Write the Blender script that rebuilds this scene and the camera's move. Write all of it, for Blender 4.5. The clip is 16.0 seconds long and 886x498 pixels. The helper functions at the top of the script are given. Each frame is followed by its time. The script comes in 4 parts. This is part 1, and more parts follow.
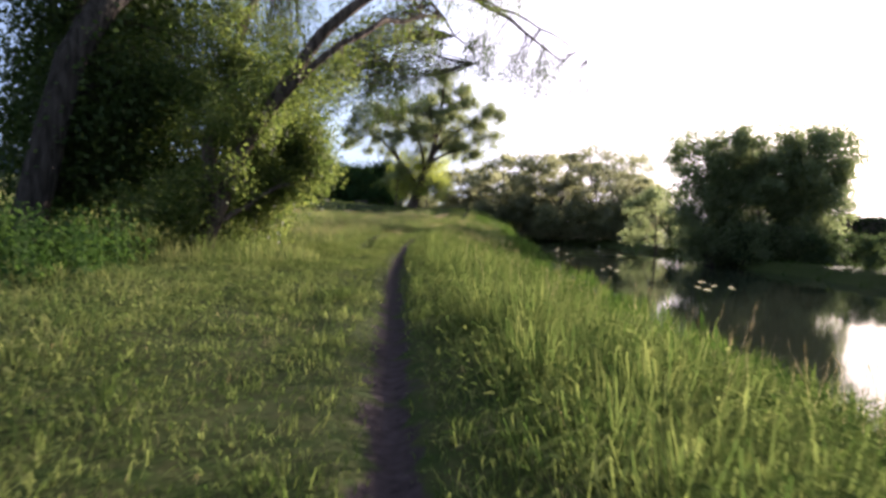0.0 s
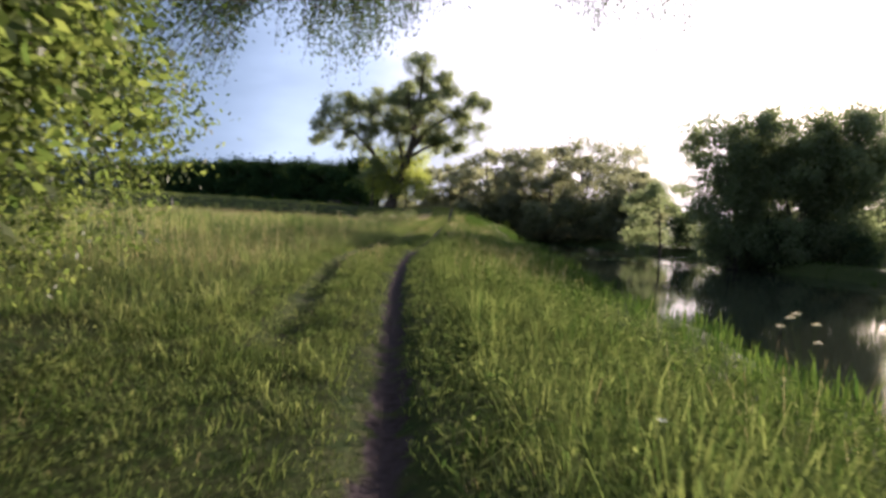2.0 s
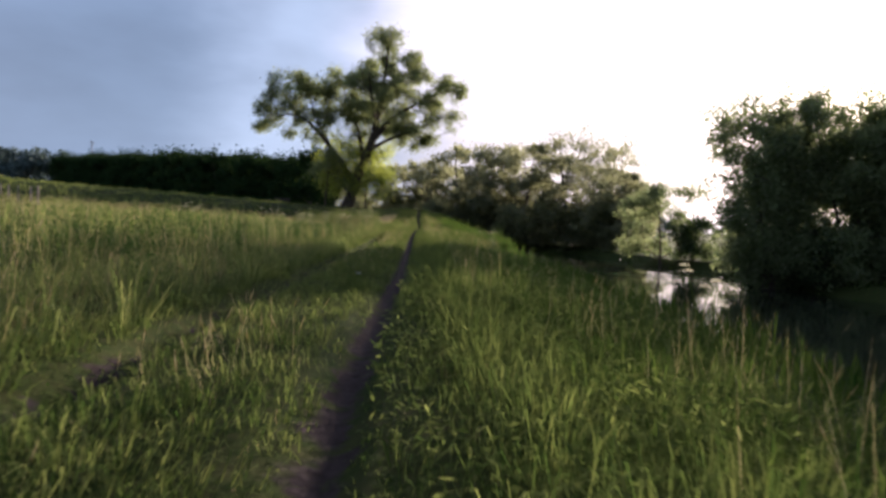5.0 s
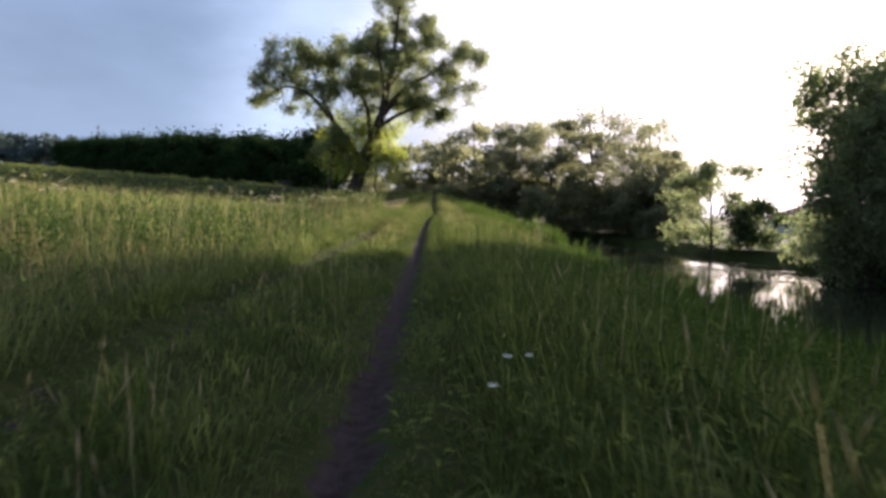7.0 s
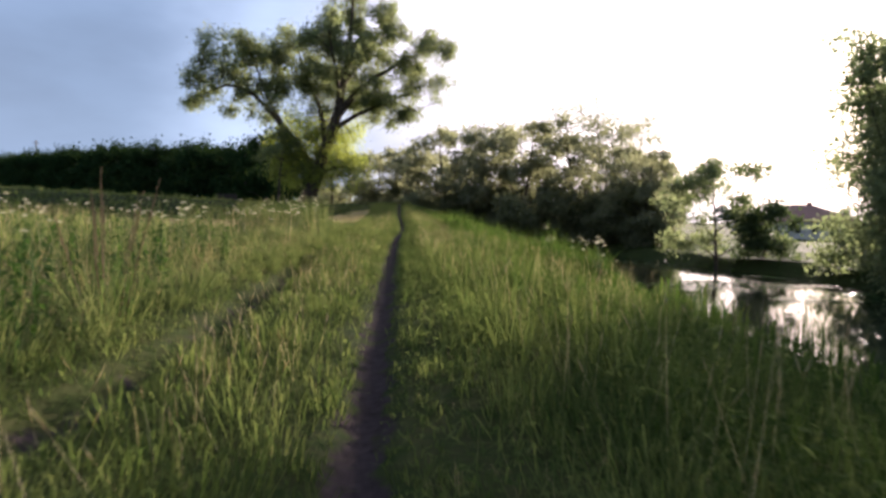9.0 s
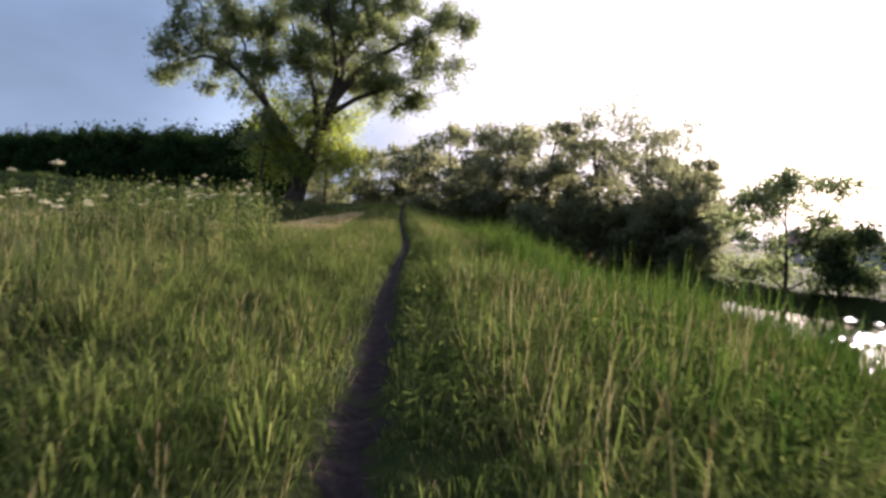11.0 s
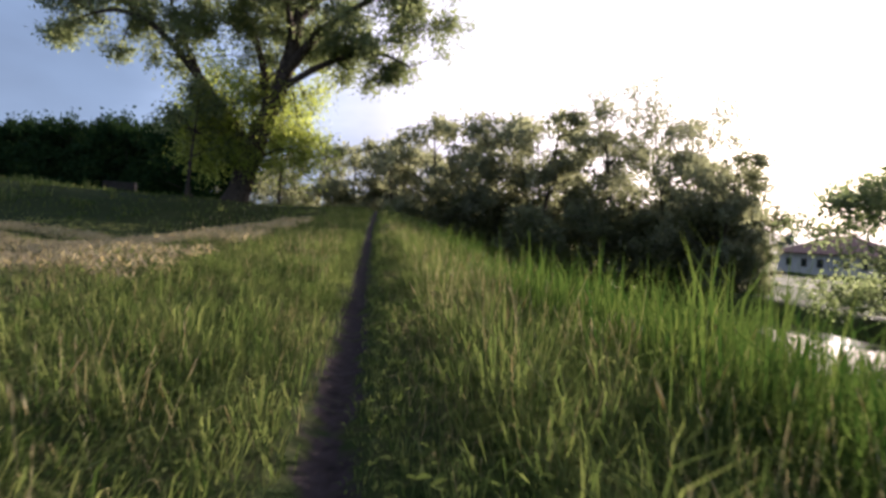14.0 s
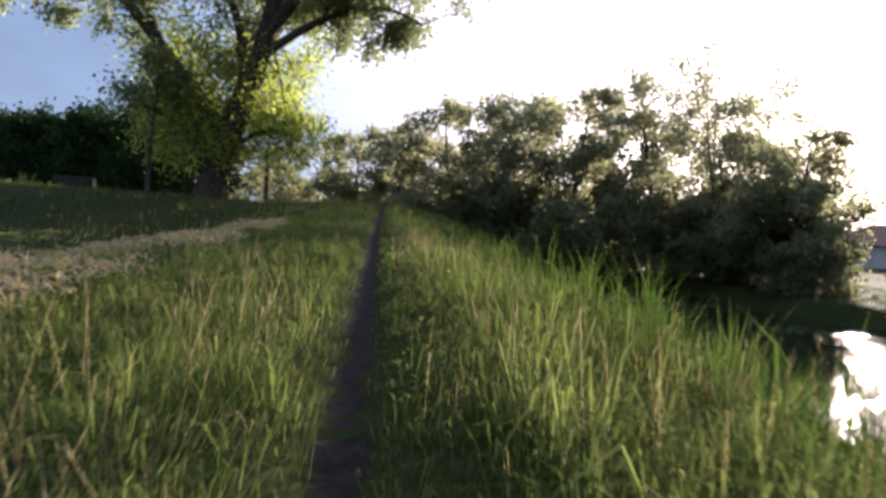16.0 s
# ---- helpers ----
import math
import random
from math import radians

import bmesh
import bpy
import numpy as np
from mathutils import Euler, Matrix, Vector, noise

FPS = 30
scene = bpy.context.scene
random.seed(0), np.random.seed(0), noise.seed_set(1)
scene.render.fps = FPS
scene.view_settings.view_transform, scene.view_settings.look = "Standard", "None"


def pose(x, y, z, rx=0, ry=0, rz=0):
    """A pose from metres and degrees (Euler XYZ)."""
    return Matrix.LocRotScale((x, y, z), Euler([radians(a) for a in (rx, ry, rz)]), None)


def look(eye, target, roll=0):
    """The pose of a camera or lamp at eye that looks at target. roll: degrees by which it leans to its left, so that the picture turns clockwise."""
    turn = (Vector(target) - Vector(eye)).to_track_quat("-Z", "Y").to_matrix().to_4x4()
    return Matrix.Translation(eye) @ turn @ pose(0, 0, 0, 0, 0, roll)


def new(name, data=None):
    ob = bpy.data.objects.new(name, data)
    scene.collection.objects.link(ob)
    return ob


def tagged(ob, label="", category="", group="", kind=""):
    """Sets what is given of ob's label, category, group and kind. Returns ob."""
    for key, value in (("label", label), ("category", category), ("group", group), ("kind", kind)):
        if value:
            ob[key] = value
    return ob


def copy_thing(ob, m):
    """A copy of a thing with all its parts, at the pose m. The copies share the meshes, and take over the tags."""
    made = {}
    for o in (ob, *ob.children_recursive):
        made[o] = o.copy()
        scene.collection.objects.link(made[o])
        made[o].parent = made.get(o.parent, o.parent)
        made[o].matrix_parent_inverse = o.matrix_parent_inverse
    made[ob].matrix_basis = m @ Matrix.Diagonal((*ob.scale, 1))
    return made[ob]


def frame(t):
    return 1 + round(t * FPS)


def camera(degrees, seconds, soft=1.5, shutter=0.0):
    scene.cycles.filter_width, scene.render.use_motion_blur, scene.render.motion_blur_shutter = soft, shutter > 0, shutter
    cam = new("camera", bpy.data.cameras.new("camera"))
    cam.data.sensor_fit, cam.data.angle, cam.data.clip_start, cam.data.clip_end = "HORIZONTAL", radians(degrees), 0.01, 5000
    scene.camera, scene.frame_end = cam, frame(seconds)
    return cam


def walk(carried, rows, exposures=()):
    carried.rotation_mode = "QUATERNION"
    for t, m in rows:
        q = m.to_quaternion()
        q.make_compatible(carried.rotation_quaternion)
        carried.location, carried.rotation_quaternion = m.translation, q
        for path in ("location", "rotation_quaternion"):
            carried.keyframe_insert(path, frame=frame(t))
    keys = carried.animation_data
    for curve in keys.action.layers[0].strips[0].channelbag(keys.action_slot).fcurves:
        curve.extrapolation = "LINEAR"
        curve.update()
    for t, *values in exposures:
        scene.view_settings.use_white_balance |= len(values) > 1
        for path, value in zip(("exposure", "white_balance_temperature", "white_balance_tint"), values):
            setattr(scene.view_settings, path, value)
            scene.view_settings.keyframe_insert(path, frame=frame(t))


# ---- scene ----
cam = camera(70.0, 16.0, soft=3.2, shutter=0.15)
PATH = [
    (0, (2.634, 1.012, 0.741), (2.427, 2.998, 0.641), 2.2),
    (0.5, (2.279, 2.952, 0.734), (2.102, 4.942, 0.631), 2.4),
    (1, (1.876, 4.937, 0.729), (1.707, 6.927, 0.625), 2.3),
    (1.5, (1.534, 7.09, 0.831), (1.283, 9.073, 0.758), 2.7),
    (2, (1.144, 9.223, 0.889), (1.009, 11.216, 0.788), 1.3),
    (2.5, (0.849, 11.369, 0.812), (0.739, 13.363, 0.695), 1.2),
    (3, (0.593, 13.337, 0.879), (0.428, 15.328, 0.786), 1.3),
    (3.5, (0.311, 14.978, 0.783), (0.252, 16.975, 0.681), 1.5),
    (4, (0.1, 16.629, 0.824), (0.075, 18.627, 0.742), 1.7),
    (4.2, (0.04, 17.348, 0.827), (0.02, 19.347, 0.758), 2.6),
    (6.5, (-0.395, 26.115, 0.79), (-0.388, 28.11, 0.656), 1.4),
    (7, (-0.494, 27.914, 0.789), (-0.551, 29.909, 0.653), 2.0),
    (7.5, (-0.61, 29.867, 0.801), (-0.605, 31.862, 0.655), 1.1),
    (8, (-0.735, 31.737, 0.812), (-0.738, 33.735, 0.717), 1.2),
    (8.5, (-0.882, 33.635, 0.856), (-0.903, 35.632, 0.762), 1.0),
    (9, (-0.975, 35.546, 0.812), (-0.922, 37.543, 0.714), 0.6),
    (9.2, (-1.023, 36.368, 0.815), (-0.962, 38.363, 0.697), 0.7),
    (11.3, (-1.39, 45.511, 0.924), (-1.341, 47.509, 0.866), 3.5),
    (11.5, (-1.421, 46.324, 0.935), (-1.398, 48.324, 0.893), 2.4),
    (12, (-1.512, 48.171, 0.977), (-1.418, 50.167, 0.894), 2.1),
    (12.5, (-1.635, 49.842, 0.996), (-1.467, 51.834, 0.945), 1.6),
    (13, (-1.652, 51.641, 1.023), (-1.517, 53.635, 0.939), 3.4),
    (13.5, (-1.569, 53.543, 1.067), (-1.51, 55.54, 0.977), 3.9),
    (14, (-1.545, 55.267, 1.114), (-1.429, 57.263, 1.053), 3.5),
    (14.5, (-1.599, 57.008, 1.17), (-1.578, 59.008, 1.135), 4.1),
    (15, (-1.701, 58.806, 1.218), (-1.688, 60.805, 1.155), 4.3),
    (15.5, (-1.836, 60.454, 1.246), (-1.773, 62.452, 1.177), 3.1),
    (16, (-1.941, 62.389, 1.302), (-1.843, 64.385, 1.221), 2.6),
]
walk(cam, [(t, look(eye, target, roll)) for t, eye, target, roll in PATH],
     [(0, 1.3, 6150, 26), (1.5, 1.1, 6150, 26), (3, 0.8, 6200, 26), (4, 0.55, 6200, 26), (6.5, 0.85, 6200, 25), (8, 1.0, 6200, 25), (9, 0.9, 6200, 25), (11.5, 0.75, 6100, 26), (12.5, 0.8, 6100, 26),
      (13.5, 0.78, 6050, 26), (14.5, 0.85, 6050, 26), (15.5, 1.08, 6050, 26), (16, 1.0, 6050, 26)])

# ---------------------------------------------------------------- light
SUN_AZ, SUN_EL = radians(36.0), radians(12.4)
world = bpy.data.worlds.new("sky")
scene.world = world
world.use_nodes = True
wn, wl = world.node_tree.nodes, world.node_tree.links
wn.clear()
w_out = wn.new("ShaderNodeOutputWorld")
w_bg = wn.new("ShaderNodeBackground")
w_sky = wn.new("ShaderNodeTexSky")
w_sky.sky_type = "NISHITA"
w_sky.sun_disc = False
w_sky.sun_elevation, w_sky.sun_rotation = SUN_EL, SUN_AZ
w_sky.air_density, w_sky.dust_density, w_sky.ozone_density = 1.0, 4.0, 1.5
w_bg.inputs["Strength"].default_value = 0.12
# thin bright cloud towards the sun, heavy slate cloud away from it, over the clear sky
SUN_DIR = (math.sin(SUN_AZ) * math.cos(SUN_EL), math.cos(SUN_AZ) * math.cos(SUN_EL), math.sin(SUN_EL))
w_co = wn.new("ShaderNodeTexCoord")
w_dot = wn.new("ShaderNodeVectorMath")
w_dot.operation = "DOT_PRODUCT"
w_dot.inputs[1].default_value = SUN_DIR
wl.new(w_co.outputs["Generated"], w_dot.inputs[0])
w_stretch = wn.new("ShaderNodeMapping")
w_stretch.inputs["Scale"].default_value = (1.0, 1.0, 2.4)
wl.new(w_co.outputs["Generated"], w_stretch.inputs[0])
w_noise = wn.new("ShaderNodeTexNoise")
w_noise.inputs["Scale"].default_value, w_noise.inputs["Detail"].default_value, w_noise.inputs["Roughness"].default_value = 2.6, 5.0, 0.5
wl.new(w_stretch.outputs[0], w_noise.inputs["Vector"])
w_off = wn.new("ShaderNodeMath")
w_off.operation = "MULTIPLY_ADD"
w_off.inputs[1].default_value, w_off.inputs[2].default_value = 0.22, -0.11
wl.new(w_noise.outputs[0], w_off.inputs[0])
w_sum = wn.new("ShaderNodeMath")
w_sum.operation = "ADD"
wl.new(w_dot.outputs["Value"], w_sum.inputs[0])
wl.new(w_off.outputs[0], w_sum.inputs[1])
w_ramp = wn.new("ShaderNodeValToRGB")
w_ramp.color_ramp.interpolation = "EASE"
w_ramp.color_ramp.elements[0].color = (1.6 / 16, 2.15 / 16, 2.85 / 16, 1)
w_ramp.color_ramp.elements[1].color = (9.5 / 16, 9.0 / 16, 9.0 / 16, 1)
for at_, col_ in ((0.50, (1.3, 1.95, 2.7)), (0.68, (2.5, 3.35, 4.25)), (0.84, (6.1, 6.0, 6.5))):
    w_ramp.color_ramp.elements.new(at_).color = (*(v / 16 for v in col_), 1)
wl.new(w_sum.outputs[0], w_ramp.inputs[0])
w_gain = wn.new("ShaderNodeVectorMath")
w_gain.operation = "SCALE"
w_gain.inputs["Scale"].default_value = 16.0
wl.new(w_ramp.outputs[0], w_gain.inputs[0])
w_shade = wn.new("ShaderNodeMapRange")
w_shade.inputs[1].default_value, w_shade.inputs[2].default_value, w_shade.inputs[3].default_value, w_shade.inputs[4].default_value = 0.3, 0.75, 0.8, 1.35
wl.new(w_noise.outputs[0], w_shade.inputs[0])
w_cloud = wn.new("ShaderNodeVectorMath")
w_cloud.operation = "SCALE"
wl.new(w_gain.outputs[0], w_cloud.inputs[0])
wl.new(w_shade.outputs[0], w_cloud.inputs["Scale"])
w_mix = wn.new("ShaderNodeMix")
w_mix.data_type = "RGBA"
w_mix.inputs[0].default_value = 0.85
wl.new(w_sky.outputs[0], w_mix.inputs[6])
wl.new(w_cloud.outputs[0], w_mix.inputs[7])
wl.new(w_mix.outputs[2], w_bg.inputs[0])
wl.new(w_bg.outputs[0], w_out.inputs[0])

sun = new("sun", bpy.data.lights.new("sun", "SUN"))
sun.data.energy, sun.data.angle, sun.data.color = 7.5, radians(0.6), (1.0, 0.87, 0.68)
sun.matrix_world = look((60, 100, 25), (60 - math.sin(SUN_AZ), 100 - math.cos(SUN_AZ), 25 - math.tan(SUN_EL)))


# ---------------------------------------------------------------- materials
def material(name):
    m = bpy.data.materials.new(name)
    m.use_nodes = True
    n, l = m.node_tree.nodes, m.node_tree.links
    return m, n, l, n["Principled BSDF"]


def mixed(n, l, fac, a, b, kind="MIX"):
    x = n.new("ShaderNodeMix")
    x.data_type, x.blend_type = "RGBA", kind
    for socket, value in ((x.inputs[0], fac), (x.inputs[6], a), (x.inputs[7], b)):
        if isinstance(value, bpy.types.NodeSocket):
            l.new(value, socket)
        elif isinstance(value, tuple):
            socket.default_value = (*value, 1)
        else:
            socket.default_value = value
    return x.outputs[2]


def noise_at(n, l, scale, detail=4, rough=0.55, space="Object"):
    c = n.new("ShaderNodeTexCoord")
    t = n.new("ShaderNodeTexNoise")
    t.inputs["Scale"].default_value, t.inputs["Detail"].default_value, t.inputs["Roughness"].default_value = scale, detail, rough
    l.new(c.outputs[space], t.inputs["Vector"])
    return t.outputs[0]


def stepped(n, l, value, low, high):
    r = n.new("ShaderNodeMapRange")
    r.inputs[1].default_value, r.inputs[2].default_value = low, high
    l.new(value, r.inputs[0])
    return r.outputs[0]


def leafy(name, dark, mid, light, through_light=0.45, rough=0.6, patch=0.25, gloss=0.12, glow=1.5):
    """Leaves and blades: each one its own tone, patches over metres, light coming through."""
    m, n, l, p = material(name)
    g = n.new("ShaderNodeNewGeometry")
    one = mixed(n, l, g.outputs["Random Per Island"], dark, light)
    patches = stepped(n, l, noise_at(n, l, patch, 3), 0.35, 0.65)
    two = mixed(n, l, patches, one, mid)
    col = mixed(n, l, 0.5, one, two)
    col = mixed(n, l, stepped(n, l, noise_at(n, l, patch * 9, 2), 0.4, 0.62), col, mixed(n, l, 0.55, col, dark))
    l.new(col, p.inputs["Base Color"])
    p.inputs["Roughness"].default_value = rough
    p.inputs["Specular IOR Level"].default_value = gloss
    t = n.new("ShaderNodeBsdfTranslucent")
    warm = mixed(n, l, 0.6, col, (1.0, 1.0, 0.6), "MULTIPLY")
    bright = mixed(n, l, 1.0, warm, (glow, glow, glow), "MULTIPLY")
    l.new(bright, t.inputs[0])
    mix = n.new("ShaderNodeMixShader")
    mix.inputs[0].default_value = through_light
    l.new(p.outputs[0], mix.inputs[1])
    l.new(t.outputs[0], mix.inputs[2])
    l.new(mix.outputs[0], n["Material Output"].inputs[0])
    return m


def rough_stuff(name, a, b, scale, rough=0.9, bump=0.3, fine=6.0):
    m, n, l, p = material(name)
    big, small = noise_at(n, l, scale), noise_at(n, l, scale * fine, 6, 0.65)
    c = mixed(n, l, stepped(n, l, big, 0.3, 0.7), a, b)
    c = mixed(n, l, 0.55, c, mixed(n, l, stepped(n, l, small, 0.3, 0.7), a, b))
    l.new(c, p.inputs["Base Color"])
    p.inputs["Roughness"].default_value = rough
    bp = n.new("ShaderNodeBump")
    bp.inputs["Strength"].default_value = bump
    l.new(small, bp.inputs["Height"])
    l.new(bp.outputs[0], p.inputs["Normal"])
    return m


def bark(name, a, b):
    m, n, l, p = material(name)
    c = n.new("ShaderNodeTexCoord")
    s = n.new("ShaderNodeMapping")
    s.inputs["Scale"].default_value = (6, 6, 1.2)
    t = n.new("ShaderNodeTexNoise")
    t.inputs["Scale"].default_value, t.inputs["Detail"].default_value = 2.2, 6
    l.new(c.outputs["Object"], s.inputs[0])
    l.new(s.outputs[0], t.inputs["Vector"])
    ridge = stepped(n, l, t.outputs[0], 0.35, 0.65)
    l.new(mixed(n, l, ridge, a, b), p.inputs["Base Color"])
    p.inputs["Roughness"].default_value = 0.9
    p.inputs["Specular IOR Level"].default_value = 0.1
    bp = n.new("ShaderNodeBump")
    bp.inputs["Strength"].default_value, bp.inputs["Distance"].default_value = 0.8, 0.05
    l.new(ridge, bp.inputs["Height"])
    l.new(bp.outputs[0], p.inputs["Normal"])
    return m


M_GRASS = leafy("grass_blade", (0.026, 0.054, 0.012), (0.118, 0.144, 0.05), (0.18, 0.2, 0.074), 0.5, 0.75, gloss=0.0, glow=1.7)
M_VERGE = leafy("verge_blade", (0.022, 0.049, 0.012), (0.108, 0.136, 0.044), (0.176, 0.2, 0.07), 0.5, 0.8, patch=0.4, gloss=0.0, glow=1.7)
M_TALL = leafy("meadow_blade", (0.03, 0.064, 0.015), (0.15, 0.164, 0.066), (0.2, 0.208, 0.088), 0.5, 0.75, patch=0.15, gloss=0.03, glow=1.75)
M_REED = leafy("bank_blade", (0.013, 0.04, 0.008), (0.05, 0.09, 0.018), (0.105, 0.138, 0.036), 0.42, 0.9, gloss=0.0, glow=1.6)
M_STRAW = leafy("seed_head", (0.34, 0.28, 0.15), (0.38, 0.32, 0.2), (0.48, 0.42, 0.28), 0.4, 0.7)
M_DRY = leafy("dry_blade", (0.20, 0.16, 0.085), (0.27, 0.23, 0.12), (0.34, 0.29, 0.17), 0.45, 0.85, gloss=0.03)
M_STUBBLE = leafy("stubble_blade", (0.15, 0.17, 0.05), (0.29, 0.285, 0.12), (0.34, 0.33, 0.14), 0.5, 0.8, gloss=0.03, glow=1.8)
M_HAY = leafy("cut_hay", (0.30, 0.235, 0.13), (0.42, 0.335, 0.2), (0.52, 0.43, 0.27), 0.4, 0.8)
M_NETTLE = leafy("nettle_leaf", (0.02, 0.05, 0.012), (0.04, 0.075, 0.016), (0.06, 0.105, 0.022), 0.45, 0.75, gloss=0.1)
M_WILLOW = leafy("willow_leaf", (0.032, 0.056, 0.014), (0.08, 0.112, 0.03), (0.15, 0.175, 0.05), 0.55, 0.5, gloss=0.15, glow=1.9)
M_PALEWILLOW = leafy("pale_willow_leaf", (0.09, 0.12, 0.06), (0.13, 0.155, 0.085), (0.18, 0.20, 0.12), 0.66, glow=1.9)
M_BIGLEAF = leafy("old_tree_leaf", (0.085, 0.108, 0.058), (0.125, 0.145, 0.078), (0.17, 0.188, 0.1), 0.68, glow=2.25)
M_SHOOT = leafy("young_shoot_leaf", (0.13, 0.165, 0.036), (0.18, 0.21, 0.05), (0.25, 0.27, 0.075), 0.7, glow=2.5)
M_WOODS = leafy("veil_greyed_wood_leaf", (0.12, 0.13, 0.09), (0.15, 0.16, 0.11), (0.19, 0.19, 0.13), 0.7, glow=2.0)
M_SCRUB = leafy("veil_greyed_undergrowth_leaf", (0.11, 0.125, 0.075), (0.15, 0.155, 0.10), (0.19, 0.19, 0.12), 0.65, 0.7, glow=1.8)
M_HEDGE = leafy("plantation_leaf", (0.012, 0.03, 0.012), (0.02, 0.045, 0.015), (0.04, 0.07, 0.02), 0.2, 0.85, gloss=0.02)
M_BUSH = leafy("bush_leaf", (0.03, 0.052, 0.022), (0.05, 0.075, 0.032), (0.08, 0.105, 0.045), 0.45)
M_SHADEWILLOW = leafy("shaded_willow_leaf", (0.02, 0.04, 0.011), (0.045, 0.07, 0.018), (0.08, 0.11, 0.03), 0.45, 0.6, gloss=0.15)
M_FAR = leafy("haze_tinted_far_leaf", (0.07, 0.10, 0.10), (0.09, 0.12, 0.12), (0.10, 0.14, 0.12), 0.2, 0.8)
M_PETAL = leafy("white_petal", (0.75, 0.75, 0.68), (0.8, 0.8, 0.74), (0.85, 0.85, 0.8), 0.3, 0.6)
M_UMBEL = leafy("umbel_floret", (0.46, 0.42, 0.3), (0.56, 0.53, 0.42), (0.68, 0.66, 0.56), 0.3, 0.7)
M_DOCK = leafy("dock_seed", (0.10, 0.07, 0.04), (0.15, 0.105, 0.06), (0.2, 0.15, 0.09), 0.3, 0.8)
M_STEM = leafy("green_stem", (0.06, 0.10, 0.02), (0.08, 0.12, 0.03), (0.10, 0.14, 0.03), 0.2)
M_PAD = leafy("lily_pad_leaf", (0.05, 0.10, 0.03), (0.08, 0.13, 0.04), (0.12, 0.17, 0.05), 0.1, 0.14, gloss=0.9)
M_BARK = bark("willow_bark", (0.035, 0.027, 0.02), (0.125, 0.095, 0.07))
M_DARKBARK = bark("wood_bark", (0.04, 0.03, 0.024), (0.11, 0.09, 0.07))
M_SHADEBARK = bark("shade_dark_furrowed_bark", (0.022, 0.018, 0.014), (0.06, 0.05, 0.04))
M_POST = rough_stuff("weathered_wood", (0.10, 0.08, 0.06), (0.24, 0.21, 0.18), 4, 0.85)
M_DARKWOOD = rough_stuff("dark_brown_wood", (0.022, 0.018, 0.014), (0.06, 0.05, 0.04), 4, 0.9)
M_ROOF = rough_stuff("roof_tile", (0.14, 0.06, 0.045), (0.24, 0.12, 0.09), 1.5, 0.8)
M_WALL = rough_stuff("render_wall", (0.45, 0.42, 0.38), (0.6, 0.57, 0.52), 0.8, 0.9, 0.1)
M_GLASS, _n, _l, _p = material("window_glass")
_p.inputs["Base Color"].default_value, _p.inputs["Roughness"].default_value = (0.02, 0.025, 0.03, 1), 0.06

# ground: turf thatch, bare soil where worn
M_GROUND, n_, l_, p_ = material("ground")
turf = mixed(n_, l_, stepped(n_, l_, noise_at(n_, l_, 0.35, 4), 0.35, 0.65), (0.016, 0.032, 0.007), (0.03, 0.044, 0.011))
turf = mixed(n_, l_, stepped(n_, l_, noise_at(n_, l_, 9.0, 6), 0.35, 0.7), turf, (0.045, 0.047, 0.017))
soil = mixed(n_, l_, stepped(n_, l_, noise_at(n_, l_, 14.0, 8, 0.65), 0.3, 0.7), (0.018, 0.013, 0.013), (0.055, 0.042, 0.042))
worn = n_.new("ShaderNodeAttribute")
worn.attribute_name = "worn"
edge = n_.new("ShaderNodeMath")
edge.operation = "ADD"
l_.new(worn.outputs["Fac"], edge.inputs[0])
l_.new(stepped(n_, l_, noise_at(n_, l_, 5.0, 5), 0.3, 0.7), edge.inputs[1])
l_.new(mixed(n_, l_, stepped(n_, l_, edge.outputs[0], 1.0, 1.3), turf, soil), p_.inputs["Base Color"])
p_.inputs["Roughness"].default_value = 0.95
p_.inputs["Specular IOR Level"].default_value = 0.04
b_ = n_.new("ShaderNodeBump")
b_.inputs["Strength"].default_value, b_.inputs["Distance"].default_value = 0.6, 0.03
l_.new(noise_at(n_, l_, 20.0, 6, 0.7), b_.inputs["Height"])
l_.new(b_.outputs[0], p_.inputs["Normal"])

M_WATER, n_, l_, p_ = material("river_water")
p_.inputs["Base Color"].default_value = (0.018, 0.022, 0.014, 1)
p_.inputs["Roughness"].default_value = 0.05
p_.inputs["IOR"].default_value = 1.33
p_.inputs["Specular IOR Level"].default_value = 0.5
b_ = n_.new("ShaderNodeBump")
b_.inputs["Strength"].default_value, b_.inputs["Distance"].default_value = 0.07, 0.05
l_.new(noise_at(n_, l_, 1.6, 3), b_.inputs["Height"])
l_.new(b_.outputs[0], p_.inputs["Normal"])


# ---------------------------------------------------------------- shape of the land
def smooth(t):
    t = np.clip(t, 0, 1)
    return t * t * (3 - 2 * t)


def path_x(y):
    """The bare rut along the river bank."""
    return np.interp(y, (-40, 1, 5, 9.2, 13.3, 17.3, 21, 24, 27, 30, 36.4, 40, 45.5, 50, 54, 57, 59.5, 62.4, 75, 90, 115, 160),
                     (8.6, 2.65, 1.9, 1.13, .53, -.02, -.42, -.64, -.74, -.84, -1.14, -1.31, -1.53, -1.7, -1.78, -1.76, -1.88, -2.04, -2.7, -3.3, -5, -9))


def left_rut(y):
    """How far the fainter second rut lies to the land side of the first."""
    return np.interp(y, (12, 15, 18, 21, 24, 34, 40, 48), (.72, .88, 1.05, 1.26, 1.3, 1.3, 1.18, 1.2))


